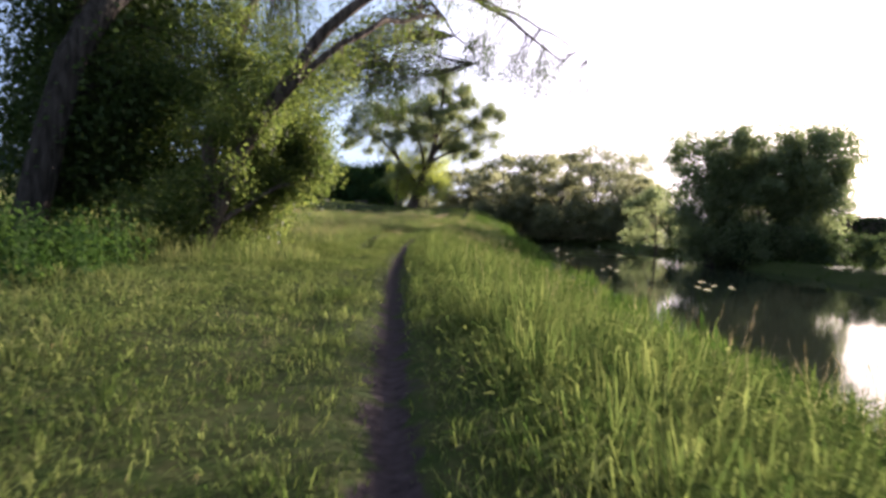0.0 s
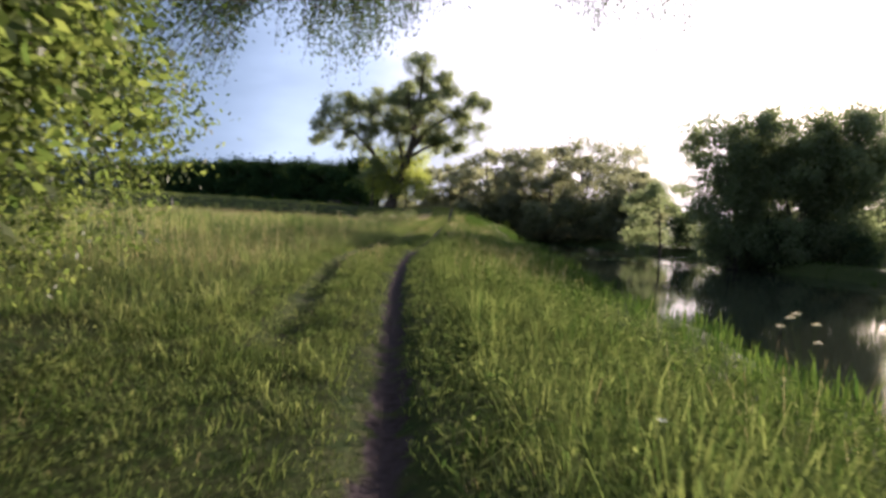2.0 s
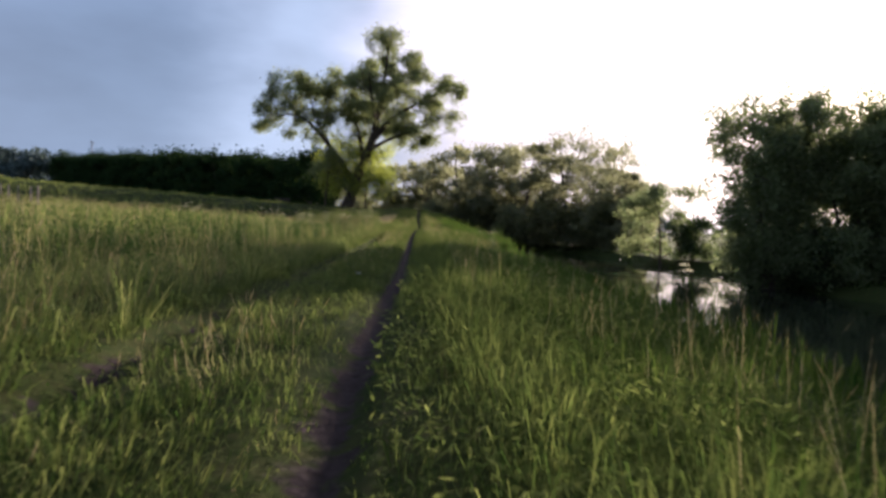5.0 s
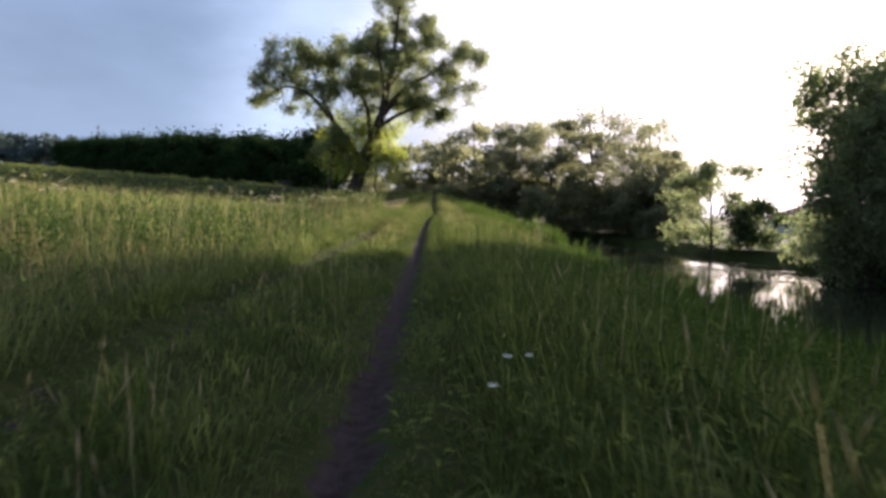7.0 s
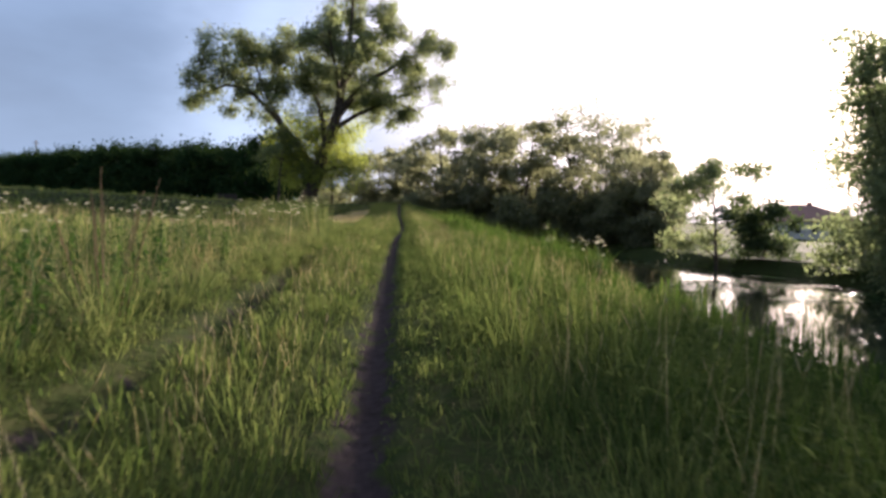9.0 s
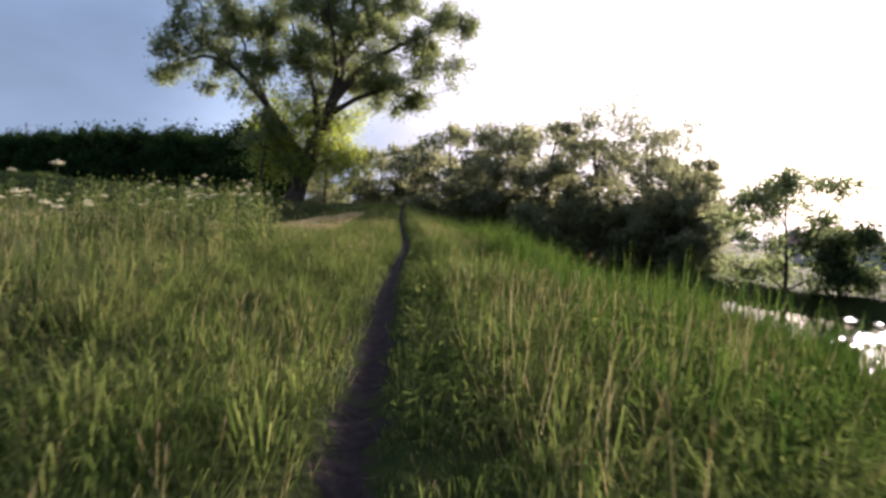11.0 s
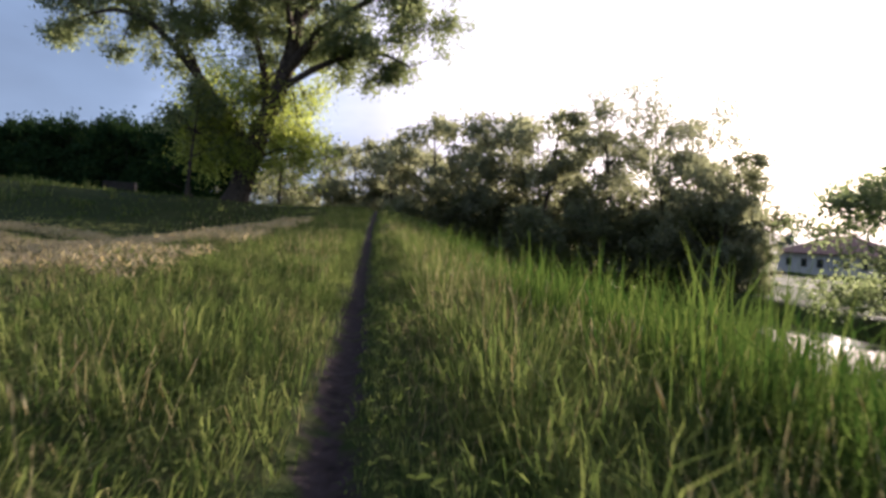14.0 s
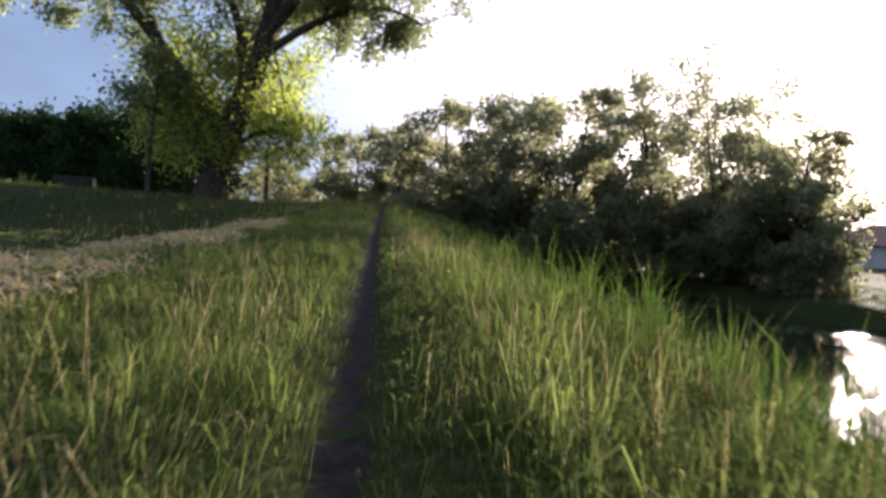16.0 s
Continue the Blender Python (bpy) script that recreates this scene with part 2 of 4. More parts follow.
def left_rut_depth(y):
    return (0.45 * smooth((y - 11.5) / 3) + 0.55 * smooth((y - 16) / 6)) * smooth((49 - y) / 5) + 0.6 * smooth((y - 62) / 2) * smooth((72 - y) / 3)


def path_z(y):
    return np.interp(y, (0, 38, 48, 56, 62.4, 75, 92, 110), (0, 0, .18, .34, .5, 1.0, 2.0, 2.1))


def value_noise(x, y, seed=0):
    """Smooth noise from 0 to 1 with cells of one metre."""
    xi, yi = np.floor(x).astype(np.int64), np.floor(y).astype(np.int64)

    def at(a, b):
        h = (a * 374761393 + b * 668265263 + seed * 982451653) & 0x7FFFFFFF
        h = ((h ^ (h >> 13)) * 1274126177) & 0x7FFFFFFF
        return ((h ^ (h >> 16)) & 0xFFFF) / 65535.0

    fx, fy = smooth(x - xi), smooth(y - yi)
    low = at(xi, yi) * (1 - fx) + at(xi + 1, yi) * fx
    high = at(xi, yi + 1) * (1 - fx) + at(xi + 1, yi + 1) * fx
    return low * (1 - fy) + high * fy


WATER_Z = -2.8
RIVER = ((18, -120, 9), (17.8, 0, 9), (17, 22, 9.8), (16.2, 33, 10.2), (15.9, 43, 10.5), (15.0, 51, 10.3), (14.1, 58, 9.3), (13.5, 66, 9.3), (13.4, 76, 9.2), (12.0, 84, 8.2), (9, 101.5, 8.4), (-5, 116, 8), (-28, 140, 8), (-90, 210, 8))


def river_edge(x, y):
    """Metres from the water's edge (negative in the water), and the side: 1 beyond the river."""
    best, side = np.full(x.shape, 1e9), np.zeros(x.shape)
    for (ax, ay, aw), (bx, by, bw) in zip(RIVER, RIVER[1:]):
        dx, dy = bx - ax, by - ay
        t = np.clip(((x - ax) * dx + (y - ay) * dy) / (dx * dx + dy * dy), 0, 1)
        d = np.hypot(x - ax - t * dx, y - ay - t * dy) - (aw + t * (bw - aw))
        nearer = d < best
        best = np.where(nearer, d, best)
        side = np.where(nearer, (dy * (x - ax) - dx * (y - ay)) > 0, side)
    return best + 0.9 * (value_noise(x / 2.3, y / 2.3, 5) - 0.5), side


def ground_z(x, y):
    x, y = np.asarray(x, float), np.asarray(y, float)
    u = x - path_x(y)
    s = np.maximum(-u, 0)
    pz = path_z(y)
    field = 0.35 * smooth((s - 2) / 9) + 0.045 * np.maximum(s - 14, 0) + 1.75 * smooth((y - 79) / 13)
    pz = pz - np.minimum(np.interp(y, (0, 12, 18, 28, 44, 53, 60, 66, 72, 90), (0.27, 0.26, 0.23, 0.16, 0.17, 0.18, 0.19, 0.28, 0.34, 0.28)) * np.maximum(u - 0.55, 0), 2.4)
    pz = pz - np.minimum(0.3 * np.maximum(u - 2.0, 0) * smooth((y - 63.3) / 3) * smooth((80 - y) / 5), 1.0)
    pz = pz - np.minimum(0.22 * np.maximum(u - 1.9, 0), 0.5) * smooth((y - 53.5) / 2) * smooth((59.8 - y) / 2)
    land = np.where(u < 0, pz + (field - pz) * smooth((s - 1.8) / 5), pz)
    land = land + 0.10 * (value_noise(x / 1.1, y / 1.1, 1) - 0.5) * smooth((np.abs(u + 0.7) - 1) / 1.5)
    land = land + 0.05 * (value_noise(x / 0.45, y / 0.45, 2) - 0.5) * (np.abs(u) > 0.2)
    d, far = river_edge(x, y)
    top = np.where(far > 0, -2.05 + 0.25 * value_noise(x / 3, y / 3, 3) - 0.01 * np.minimum(d, 60), land)
    bank = WATER_Z - 0.1 + (top - WATER_Z + 0.1) * smooth(d / np.where(far > 0, 1.8, 2.6))
    bed = WATER_Z - 0.1 - 0.8 * smooth(-d / 3)
    z = np.where(d > 0, bank, bed)
    rut = np.exp(-((u / 0.12) ** 2)) * 0.07 + np.exp(-(((u + left_rut(y)) / 0.14) ** 2)) * 0.12 * left_rut_depth(y)
    return z - rut * (d > 0.5)


# ---------------------------------------------------------------- mesh helpers
def mesh_np(name, verts, quads=None, tris=None, mat=None, smooth_shade=False):
    me = bpy.data.meshes.new(name)
    quads = np.zeros((0, 4), np.int32) if quads is None else np.asarray(quads, np.int32)
    tris = np.zeros((0, 3), np.int32) if tris is None else np.asarray(tris, np.int32)
    me.vertices.add(len(verts))
    me.vertices.foreach_set("co", np.asarray(verts, np.float32).ravel())
    me.loops.add(quads.size + tris.size)
    me.loops.foreach_set("vertex_index", np.concatenate([quads.ravel(), tris.ravel()]))
    me.polygons.add(len(quads) + len(tris))
    me.polygons.foreach_set("loop_start", np.concatenate([np.arange(len(quads)) * 4, quads.size + np.arange(len(tris)) * 3]).astype(np.int32))
    if smooth_shade:
        me.polygons.foreach_set("use_smooth", np.ones(len(quads) + len(tris), bool))
    me.update(calc_edges=True)
    if mat:
        me.materials.append(mat)
    return me


def under(name, me, parent, label="", kind=""):
    ob = new(name, me)
    ob.parent = parent
    return tagged(ob, label=label, kind=kind)


def part(name, bm, mat, parent, label=""):
    me = bpy.data.meshes.new(name)
    bm.to_mesh(me)
    bm.free()
    me.materials.append(mat)
    return under(name, me, parent, label)


def base_at(name, x, y, z, label, category, group="", turn=0.0):
    ob = new(name)
    ob.matrix_basis = pose(x, y, z, 0, 0, turn)
    ob.empty_display_size = 0.3
    return tagged(ob, label, category, group)


def box(bm, cx, cy, cz, sx, sy, sz, bevel=0.0, turn=None):
    m = Matrix.Translation((cx, cy, cz)) @ (turn or Matrix.Identity(4)) @ Matrix.Diagonal((sx, sy, sz, 1))
    got = bmesh.ops.create_cube(bm, size=1, matrix=m)
    if bevel:
        edges = list({e for v in got["verts"] for e in v.link_edges})
        bmesh.ops.bevel(bm, geom=edges, offset=bevel, segments=1, affect="EDGES")


# ---------------------------------------------------------------- ground and river
us = np.unique(np.round(np.concatenate([
    np.linspace(-420, -60, 30), np.linspace(-60, -12, 36), np.linspace(-12, -2, 36), np.linspace(-2, -0.3, 24),
    np.linspace(-0.3, 0.3, 21), np.linspace(0.3, 7, 40), np.linspace(7, 45, 50), np.linspace(45, 420, 30)]), 3))
vs = np.unique(np.round(np.concatenate([
    np.linspace(-120, -10, 23), np.linspace(-10, 72, 200), np.linspace(72, 150, 90), np.linspace(150, 600, 40), (800, 1200, 2000)]), 3))
uu, vv = np.meshgrid(us, vs)
fade = 1 - smooth((np.abs(uu) - 12) / 40)
bend = path_x(vv)
gx = uu + bend * fade
gz = ground_z(gx, vv)
nu, nv = len(us), len(vs)
ids = np.arange(nu * nv).reshape(nv, nu)
ground_me = mesh_np("ground", np.stack([gx, vv, gz], -1).reshape(-1, 3),
                    np.stack([ids[:-1, :-1], ids[:-1, 1:], ids[1:, 1:], ids[1:, :-1]], -1).reshape(-1, 4), None, M_GROUND, True)
u_true = gx - bend
worn_v = np.exp(-((u_true / 0.125) ** 2)) + 0.7 * np.exp(-(((u_true + left_rut(vv)) / 0.14) ** 2)) * left_rut_depth(vv)
ground_me.attributes.new("worn", "FLOAT", "POINT").data.foreach_set("value", worn_v.ravel().astype(np.float32))
tagged(new("ground", ground_me), "grassy river bank with a bare trodden rut", "ground", kind="structure")

tagged(new("water", mesh_np("water", [(-300, -120, WATER_Z), (120, -120, WATER_Z), (120, 300, WATER_Z), (-300, 300, WATER_Z)], [(0, 1, 2, 3)], None, M_WATER)),
       "dark still river water mirroring trees and sky", "river", kind="structure")


# ---------------------------------------------------------------- grass
RNG = np.random.default_rng(11)


def blades(x, y, h, w, lean, z=None, az=None):
    """Bent blades of two pieces each: vertices, quads and triangles."""
    n = len(x)
    z = ground_z(x, y) - 0.015 if z is None else z
    a = RNG.uniform(0, 2 * np.pi, n) if az is None else az
    side = a + np.pi / 2 + RNG.normal(0, 0.5, n)
    dx, dy = np.cos(a), np.sin(a)
    sx, sy = np.cos(side) * w / 2, np.sin(side) * w / 2
    base = np.stack([x, y, z], -1)
    mid = np.stack([x + dx * lean * h * 0.34, y + dy * lean * h * 0.34, z + h * (0.66 - 0.08 * lean)], -1)
    tip = np.stack([x + dx * lean * h * 1.0, y + dy * lean * h * 1.0, z + h * (1 - 0.55 * lean)], -1)
    across = np.stack([sx, sy, np.zeros(n)], -1)
    v = np.stack([base - across * 0.8, base + across * 0.8, mid + across, mid - across, tip], 1).reshape(-1, 3)
    k = np.arange(n)[:, None] * 5
    return v, k + np.array([[0, 1, 2, 3]]), k + np.array([[3, 2, 4]])


def sow(n, u0, u1, y0, y1):
    y = RNG.uniform(y0, y1, n)
    return path_x(y) + RNG.uniform(u0, u1, n), y


def lawn(name, label, mat, spots):
    """One sheet of grass from several (x, y, height, width, lean) sets."""
    vs_, qs, ts, k = [], [], [], 0
    for x, y, h, w, lean, *az in spots:
        v, q, t = blades(x, y, h, w, lean, None, *az)
        vs_.append(v), qs.append(q + k), ts.append(t + k)
        k += len(v)
    ob = new(name, mesh_np(name, np.concatenate(vs_), np.concatenate(qs), np.concatenate(ts), mat))
    return tagged(ob, label, "grass", kind="stuff")


def clumps(x, y, cell, seed):
    return value_noise(x / cell, y / cell, seed)


def keep(mask, *arrays):
    return [a[mask] for a in arrays]


def grass_set(n, u0, u1, y0, y1, low, high, w, cell=0.45, seed=0, lean=(0.2, 0.8), bare=0.0, tuft=34, loose=0.45, cap=0.85):
    """Blades in tussocks that fan outwards, with loose blades between; taller and denser where the noise is high."""
    x, y = sow(n, u0, u1, y0, y1)
    m = max(n // tuft, 4)
    cx, cy = sow(m, u0, u1, y0, y1)
    size_ = RNG.uniform(0.55, 1.25, m)
    pick = RNG.integers(0, m, n)
    reach = cell * 0.22
    r, th = np.abs(RNG.normal(0, 1, n)), RNG.uniform(0, 2 * np.pi, n)
    in_tuft = RNG.uniform(0, 1, n) > loose
    x = np.where(in_tuft, cx[pick] + reach * r * np.cos(th), x)
    y = np.where(in_tuft, cy[pick] + reach * r * np.sin(th), y)
    az = np.where(in_tuft, th + RNG.normal(0, 0.5, n), 6.28 * clumps(x, y, cell * 3, seed + 7) * 2 + RNG.normal(0, 0.9, n))
    grow = np.where(in_tuft, size_[pick] * 1.1, 0.8)
    bend_ = np.where(in_tuft, np.clip(0.35 + 0.4 * r, 0, 1.25), 0.9)
    c = clumps(x, y, cell, seed) * 0.45 + clumps(x, y, cell * 4, seed + 1) * 0.55
    u = x - path_x(y)
    d, far = river_edge(x, y)
    ok = (RNG.uniform(0, 1, n) < 0.35 + c) & (d > -0.2)
    ok &= np.abs(u) > 0.06 + 0.085 * RNG.uniform(0, 1, n)
    if bare:
        ok &= (np.abs(u + left_rut(y)) > 0.16) | (RNG.uniform(0, 1, n) < 1 - (1 - bare) * left_rut_depth(y))
    x, y, c, u, az, grow, bend_ = keep(ok, x, y, c, u, az, grow, bend_)
    m = len(x)
    h = (low + (high - low) * c) * RNG.uniform(0.6, 1.2, m) * grow
    h = h * np.where(np.abs(u) < 0.22, 0.6, 1) * np.where((u > 0) & (u < 0.62), 0.45 + 0.35 * smooth((u - 0.3) / 0.32), 1) * np.where((np.abs(u + left_rut(y)) < 0.2) & (y > 13) & (y < 47), 0.55, 1)
    return x, y, h, w * RNG.uniform(0.6, 1.35, m), np.minimum(RNG.uniform(*lean, m) * bend_ * 1.1, cap), az


# strip between the ruts, and the left rut
lawn("grass_strip", "short trodden green grass between two ruts", M_GRASS, [
    grass_set(46000, -2.0, 0.3, -1, 12.5, 0.05, 0.15, 0.0052, 0.4, 20, (0.7, 1.6), cap=1.35), grass_set(30000, -2.0, 0.3, 12.5, 20, 0.06, 0.17, 0.0052, 0.4, 29, (0.7, 1.6), 0.25, cap=1.35),
    grass_set(70000, -2.0, 0.3, 20, 44, 0.09, 0.24, 0.0055, 0.4, 21, (0.6, 1.4), 0.3, cap=1.2),
    grass_set(66000, -2.0, 0.3, 44, 66, 0.12, 0.34, 0.0052, 0.6, 22, (0.6, 1.5), cap=1.15, tuft=60, loose=0.35),
    grass_set(30000, -2.0, 0.3, 66, 80, 0.10, 0.3, 0.0065, 0.4, 23, (0.6, 1.4), cap=1.2), grass_set(8000, -2.0, 0.3, 80, 100, 0.12, 0.3, 0.018, seed=24)])
lawn("dry_grass", "thin dry straw-coloured grass among the green", M_DRY, [
    grass_set(14000, 0.3, 3.0, 57, 74, 0.3, 0.62, 0.0028, 0.5, 36, (0.4, 1.2), loose=0.8),
    grass_set(12000, 0.2, 2.6, 40, 70, 0.16, 0.42, 0.0022, 0.5, 26, (0.5, 1.3), loose=0.8),
    grass_set(13000, -3.4, 0.0, 42, 68, 0.14, 0.36, 0.0022, 0.5, 25, (0.4, 1.2), loose=0.8),
    grass_set(5000, 0.2, 2.6, 0, 40, 0.16, 0.4, 0.0022, 0.5, 27, (0.5, 1.3), loose=0.8),
    grass_set(3000, -1.9, 0.1, 0, 40, 0.06, 0.16, 0.0022, 0.5, 39, (0.3, 1.1), loose=0.8),
    grass_set(9000, -6, -1.8, 17, 58, 0.3, 0.66, 0.004, 0.5, 28, (0.3, 1.0), loose=0.8)])
# verge towards the water
lawn("grass_verge", "lush green grass on the verge above the river", M_VERGE, [
    grass_set(46000, 0.55, 1.8, -1, 30, 0.24, 0.58, 0.0055, 0.75, 34, (0.6, 1.6), cap=1.25, tuft=70, loose=0.25),
    grass_set(56000, 0.55, 1.8, 30, 70, 0.24, 0.6, 0.0055, 0.75, 35, (0.6, 1.6), cap=1.25, tuft=70, loose=0.25),
    grass_set(50000, 0.1, 2.8, -1, 22, 0.16, 0.44, 0.0056, 0.6, 30, (0.6, 1.5), cap=1.15, tuft=50, loose=0.35),
    grass_set(54000, 0.1, 2.8, 22, 44, 0.18, 0.5, 0.0056, 0.6, 31, (0.5, 1.4), cap=1.1, tuft=50, loose=0.35),
    grass_set(52000, 0.1, 2.2, 44, 68, 0.18, 0.48, 0.0058, 0.6, 32, (0.6, 1.5), cap=1.15, tuft=50, loose=0.35),
    grass_set(14000, 0.1, 3.2, 68, 105, 0.2, 0.42, 0.02, seed=33)])
lawn("bank_grass", "tall rank grass and sedge on the river bank", M_REED, [
    grass_set(28000, 1.2, 4.5, -1, 28, 0.24, 0.48, 0.0085, 0.6, 40, (0.3, 0.9), tuft=22, cap=0.7),
    grass_set(24000, 1.2, 4.5, 28, 48, 0.26, 0.54, 0.0085, 0.6, 44, (0.3, 0.9), tuft=22, cap=0.7),
    grass_set(17000, 1.4, 4.8, 48, 54.5, 0.42, 0.78, 0.008, 0.6, 41, (0.15, 0.75), tuft=22, cap=0.7),
    grass_set(15000, 1.5, 4.8, 54.5, 58.8, 0.52, 0.95, 0.008, 0.6, 48, (0.2, 0.8), tuft=22, cap=0.7),
    grass_set(12000, 1.4, 4.8, 58.8, 62.2, 0.5, 0.9, 0.008, 0.6, 46, (0.1, 0.6), tuft=22, cap=0.7),
    grass_set(24000, 1.5, 6.2, 62.2, 76, 0.48, 0.9, 0.008, 0.6, 45, (0.2, 0.8), tuft=22, cap=0.8),
    grass_set(10000, 4.0, 7.5, -1, 56, 0.4, 0.75, 0.02, 0.9, 43, (0.1, 0.5)),
    grass_set(1800, 2.4, 5.4, 50, 74, 0.6, 1.0, 0.012, 0.9, 47, (0.05, 0.3)),
    grass_set(10000, 2.2, 8.5, 66, 112, 0.3, 0.7, 0.026, 0.7, 42)])


def herb_leaves(n, u0, u1, y0, y1, low, high, size, seed, slim=0.3):
    """Small broad leaves held among the grass, in drifts."""
    x, y = sow(n, u0, u1, y0, y1)
    c = clumps(x, y, 0.35, seed) * 0.5 + clumps(x, y, 1.3, seed + 1) * 0.5
    u = x - path_x(y)
    x, y, c = keep((c > 0.42) & (np.abs(u) > 0.1) & (river_edge(x, y)[0] > 0.1), x, y, c)
    m = len(x)
    at = np.stack([x, y, ground_z(x, y) + (low + (high - low) * c) * RNG.uniform(0.2, 1.0, m)], -1)
    a, up_ = RNG.uniform(0, 2 * np.pi, m), RNG.normal(0.1, 0.4, m)
    tip = np.stack([np.cos(a), np.sin(a), up_], -1)
    across = np.stack([-np.sin(a), np.cos(a), RNG.normal(0, 0.3, m)], -1)
    s = (size * RNG.uniform(0.6, 1.4, m) * np.where(np.abs(x - path_x(y)) < 1.1, 0.6, 1.0))[:, None]
    return np.stack([at, at + tip * s * 0.5 + across * s * slim, at + tip * s - (0, 0, 1) * s * 0.15, at + tip * s * 0.5 - across * s * slim], 1).reshape(-1, 3)


def herb_sheet(name, label, mat, sets):
    v = np.concatenate([herb_leaves(*one) for one in sets])
    tagged(new(name, mesh_np(name, v, np.arange(len(v)).reshape(-1, 4), None, mat)), label, "plants", kind="stuff")


herb_sheet("clover_and_herbs", "small broad leaves of clover and herbs among grass", M_GRASS, [
    (24000, -5, 0.0, -1, 12, 0.03, 0.12, 0.03, 128), (36000, -2.2, 0.0, -1, 44, 0.05, 0.15, 0.024, 120), (30000, -3.2, 0.0, 44, 68, 0.06, 0.2, 0.032, 134),
    (20000, -5, -1.8, -1, 20, 0.05, 0.16, 0.03, 122), (22000, -4.5, -1.6, 18, 58, 0.15, 0.45, 0.036, 126)])
herb_sheet("verge_herbs", "broad green weed leaves among the verge grass", M_VERGE, [
    (46000, 0.15, 3.4, -1, 24, 0.14, 0.46, 0.066, 124, 0.12), (28000, 0.15, 3.2, 24, 46, 0.14, 0.44, 0.066, 130, 0.12), (40000, 0.15, 3.4, 46, 70, 0.14, 0.46, 0.066, 132, 0.12)])
# meadow on the land side
lawn("meadow_edge", "pale soft grass beside the track", M_TALL, [
    grass_set(46000, -6, -1.6, -1, 15, 0.07, 0.22, 0.0055, 0.55, 50, (0.6, 1.6), cap=1.35), grass_set(10000, -6, -1.6, 14, 19, 0.14, 0.36, 0.0065, 0.55, 58, (0.5, 1.3), cap=1.1),
    grass_set(16000, -3.4, -1.6, 57, 80, 0.10, 0.3, 0.006, 0.5, 57, (0.6, 1.4), cap=1.2),
    grass_set(62000, -6, -1.6, 16, 58, 0.25, 0.6, 0.0066, 0.55, 51, (0.5, 1.5), cap=1.2, tuft=60)])
lawn("meadow_grass", "tall uncut meadow grass going to seed", M_TALL, [
    grass_set(34000, -18, -5.0, 13, 59, 0.35, 0.68, 0.02, 0.8, 52, (0.1, 0.6)),
    grass_set(22000, -55, -16, 16, 100, 0.3, 0.6, 0.06, 1.6, 53),
    grass_set(12000, -140, -48, 40, 220, 0.3, 0.6, 0.16, 3.0, 54)])
lawn("mown_field", "cropped field grass with cut stubble", M_STUBBLE, [
    grass_set(26000, -14, -3.0, 57, 82, 0.05, 0.14, 0.016, 0.7, 60),
    grass_set(14000, -40, -12, 55, 83, 0.06, 0.18, 0.03, 1.2, 61)])
lawn("terrace_grass", "green pasture grass on the raised field", M_GRASS, [
    grass_set(26000, -50, -2, 81, 122, 0.12, 0.34, 0.04, 1.4, 62)])
lawn("far_bank_grass", "rough green grass on the far bank", M_REED, [
    grass_set(22000, 21, 38, 10, 112, 0.2, 0.5, 0.03, 1.0, 70), grass_set(16000, 34, 110, 40, 190, 0.15, 0.35, 0.1, 2.5, 71)])


def seed_stalks(n, u0, u1, y0, y1, low, high):
    """Thin leaning stalks with a spindle of seed at the tip."""
    x, y = sow(n, u0, u1, y0, y1)
    ok = (clumps(x, y, 1.4, 90) > 0.42) & (np.abs(x - path_x(y)) > 0.25) & (river_edge(x, y)[0] > 0.2)
    x, y = keep(ok, x, y)
    m = len(x)
    z = ground_z(x, y)
    h, a, k = RNG.uniform(low, high, m), RNG.uniform(0, 2 * np.pi, m), RNG.uniform(0.1, 0.6, m)
    top = np.stack([x + np.cos(a) * k * h, y + np.sin(a) * k * h, z + h * 0.97], -1)
    foot = np.stack([x, y, z], -1)
    way = (top - foot) / h[:, None]
    side = np.stack([-np.sin(a), np.cos(a), 0 * a], -1)
    fwd = np.cross(way, side)
    head = RNG.uniform(0.05, 0.11, m)[:, None]
    r = RNG.uniform(0.0012, 0.0032, m)[:, None]
    b0, mid, tip = top - way * head, top - way * head * 0.45, top + way * head * 0.2
    v = np.stack([foot - side * 0.0008, foot + side * 0.0008, b0 + side * 0.0008, b0 - side * 0.0008,
                  mid + side * r, mid + fwd * r, mid - side * r, mid - fwd * r, b0, tip], 1).reshape(-1, 3)
    k0 = np.arange(m)[:, None] * 10
    tri = np.concatenate([k0 + np.array([[8, 4 + i, 4 + (i + 1) % 4]]) for i in range(4)] + [k0 + np.array([[9, 4 + (i + 1) % 4, 4 + i]]) for i in range(4)])
    return v, k0 + np.array([[0, 1, 2, 3]]), tri


def stalk_sheet(name, label, sets):
    vs_, qs, ts, k = [], [], [], 0
    for s in sets:
        v, q, t = seed_stalks(*s)
        vs_.append(v), qs.append(q + k), ts.append(t + k)
        k += len(v)
    tagged(new(name, mesh_np(name, np.concatenate(vs_), np.concatenate(qs), np.concatenate(ts), M_STRAW)), label, "grass", kind="stuff")


stalk_sheet("seeding_grass", "thin straw-coloured grass stalks with seed heads", [
    (3000, 0.8, 3.4, 0, 70, 0.4, 0.7), (2200, 0.5, 2.8, 42, 72, 0.35, 0.58), (8000, -16, -1.9, 17, 58, 0.5, 0.85),
    (1000, -1.0, -0.3, 18, 66, 0.2, 0.36), (1300, -3, 3.5, 62, 95, 0.3, 0.55), (5000, -40, -15, 20, 80, 0.5, 0.8)])
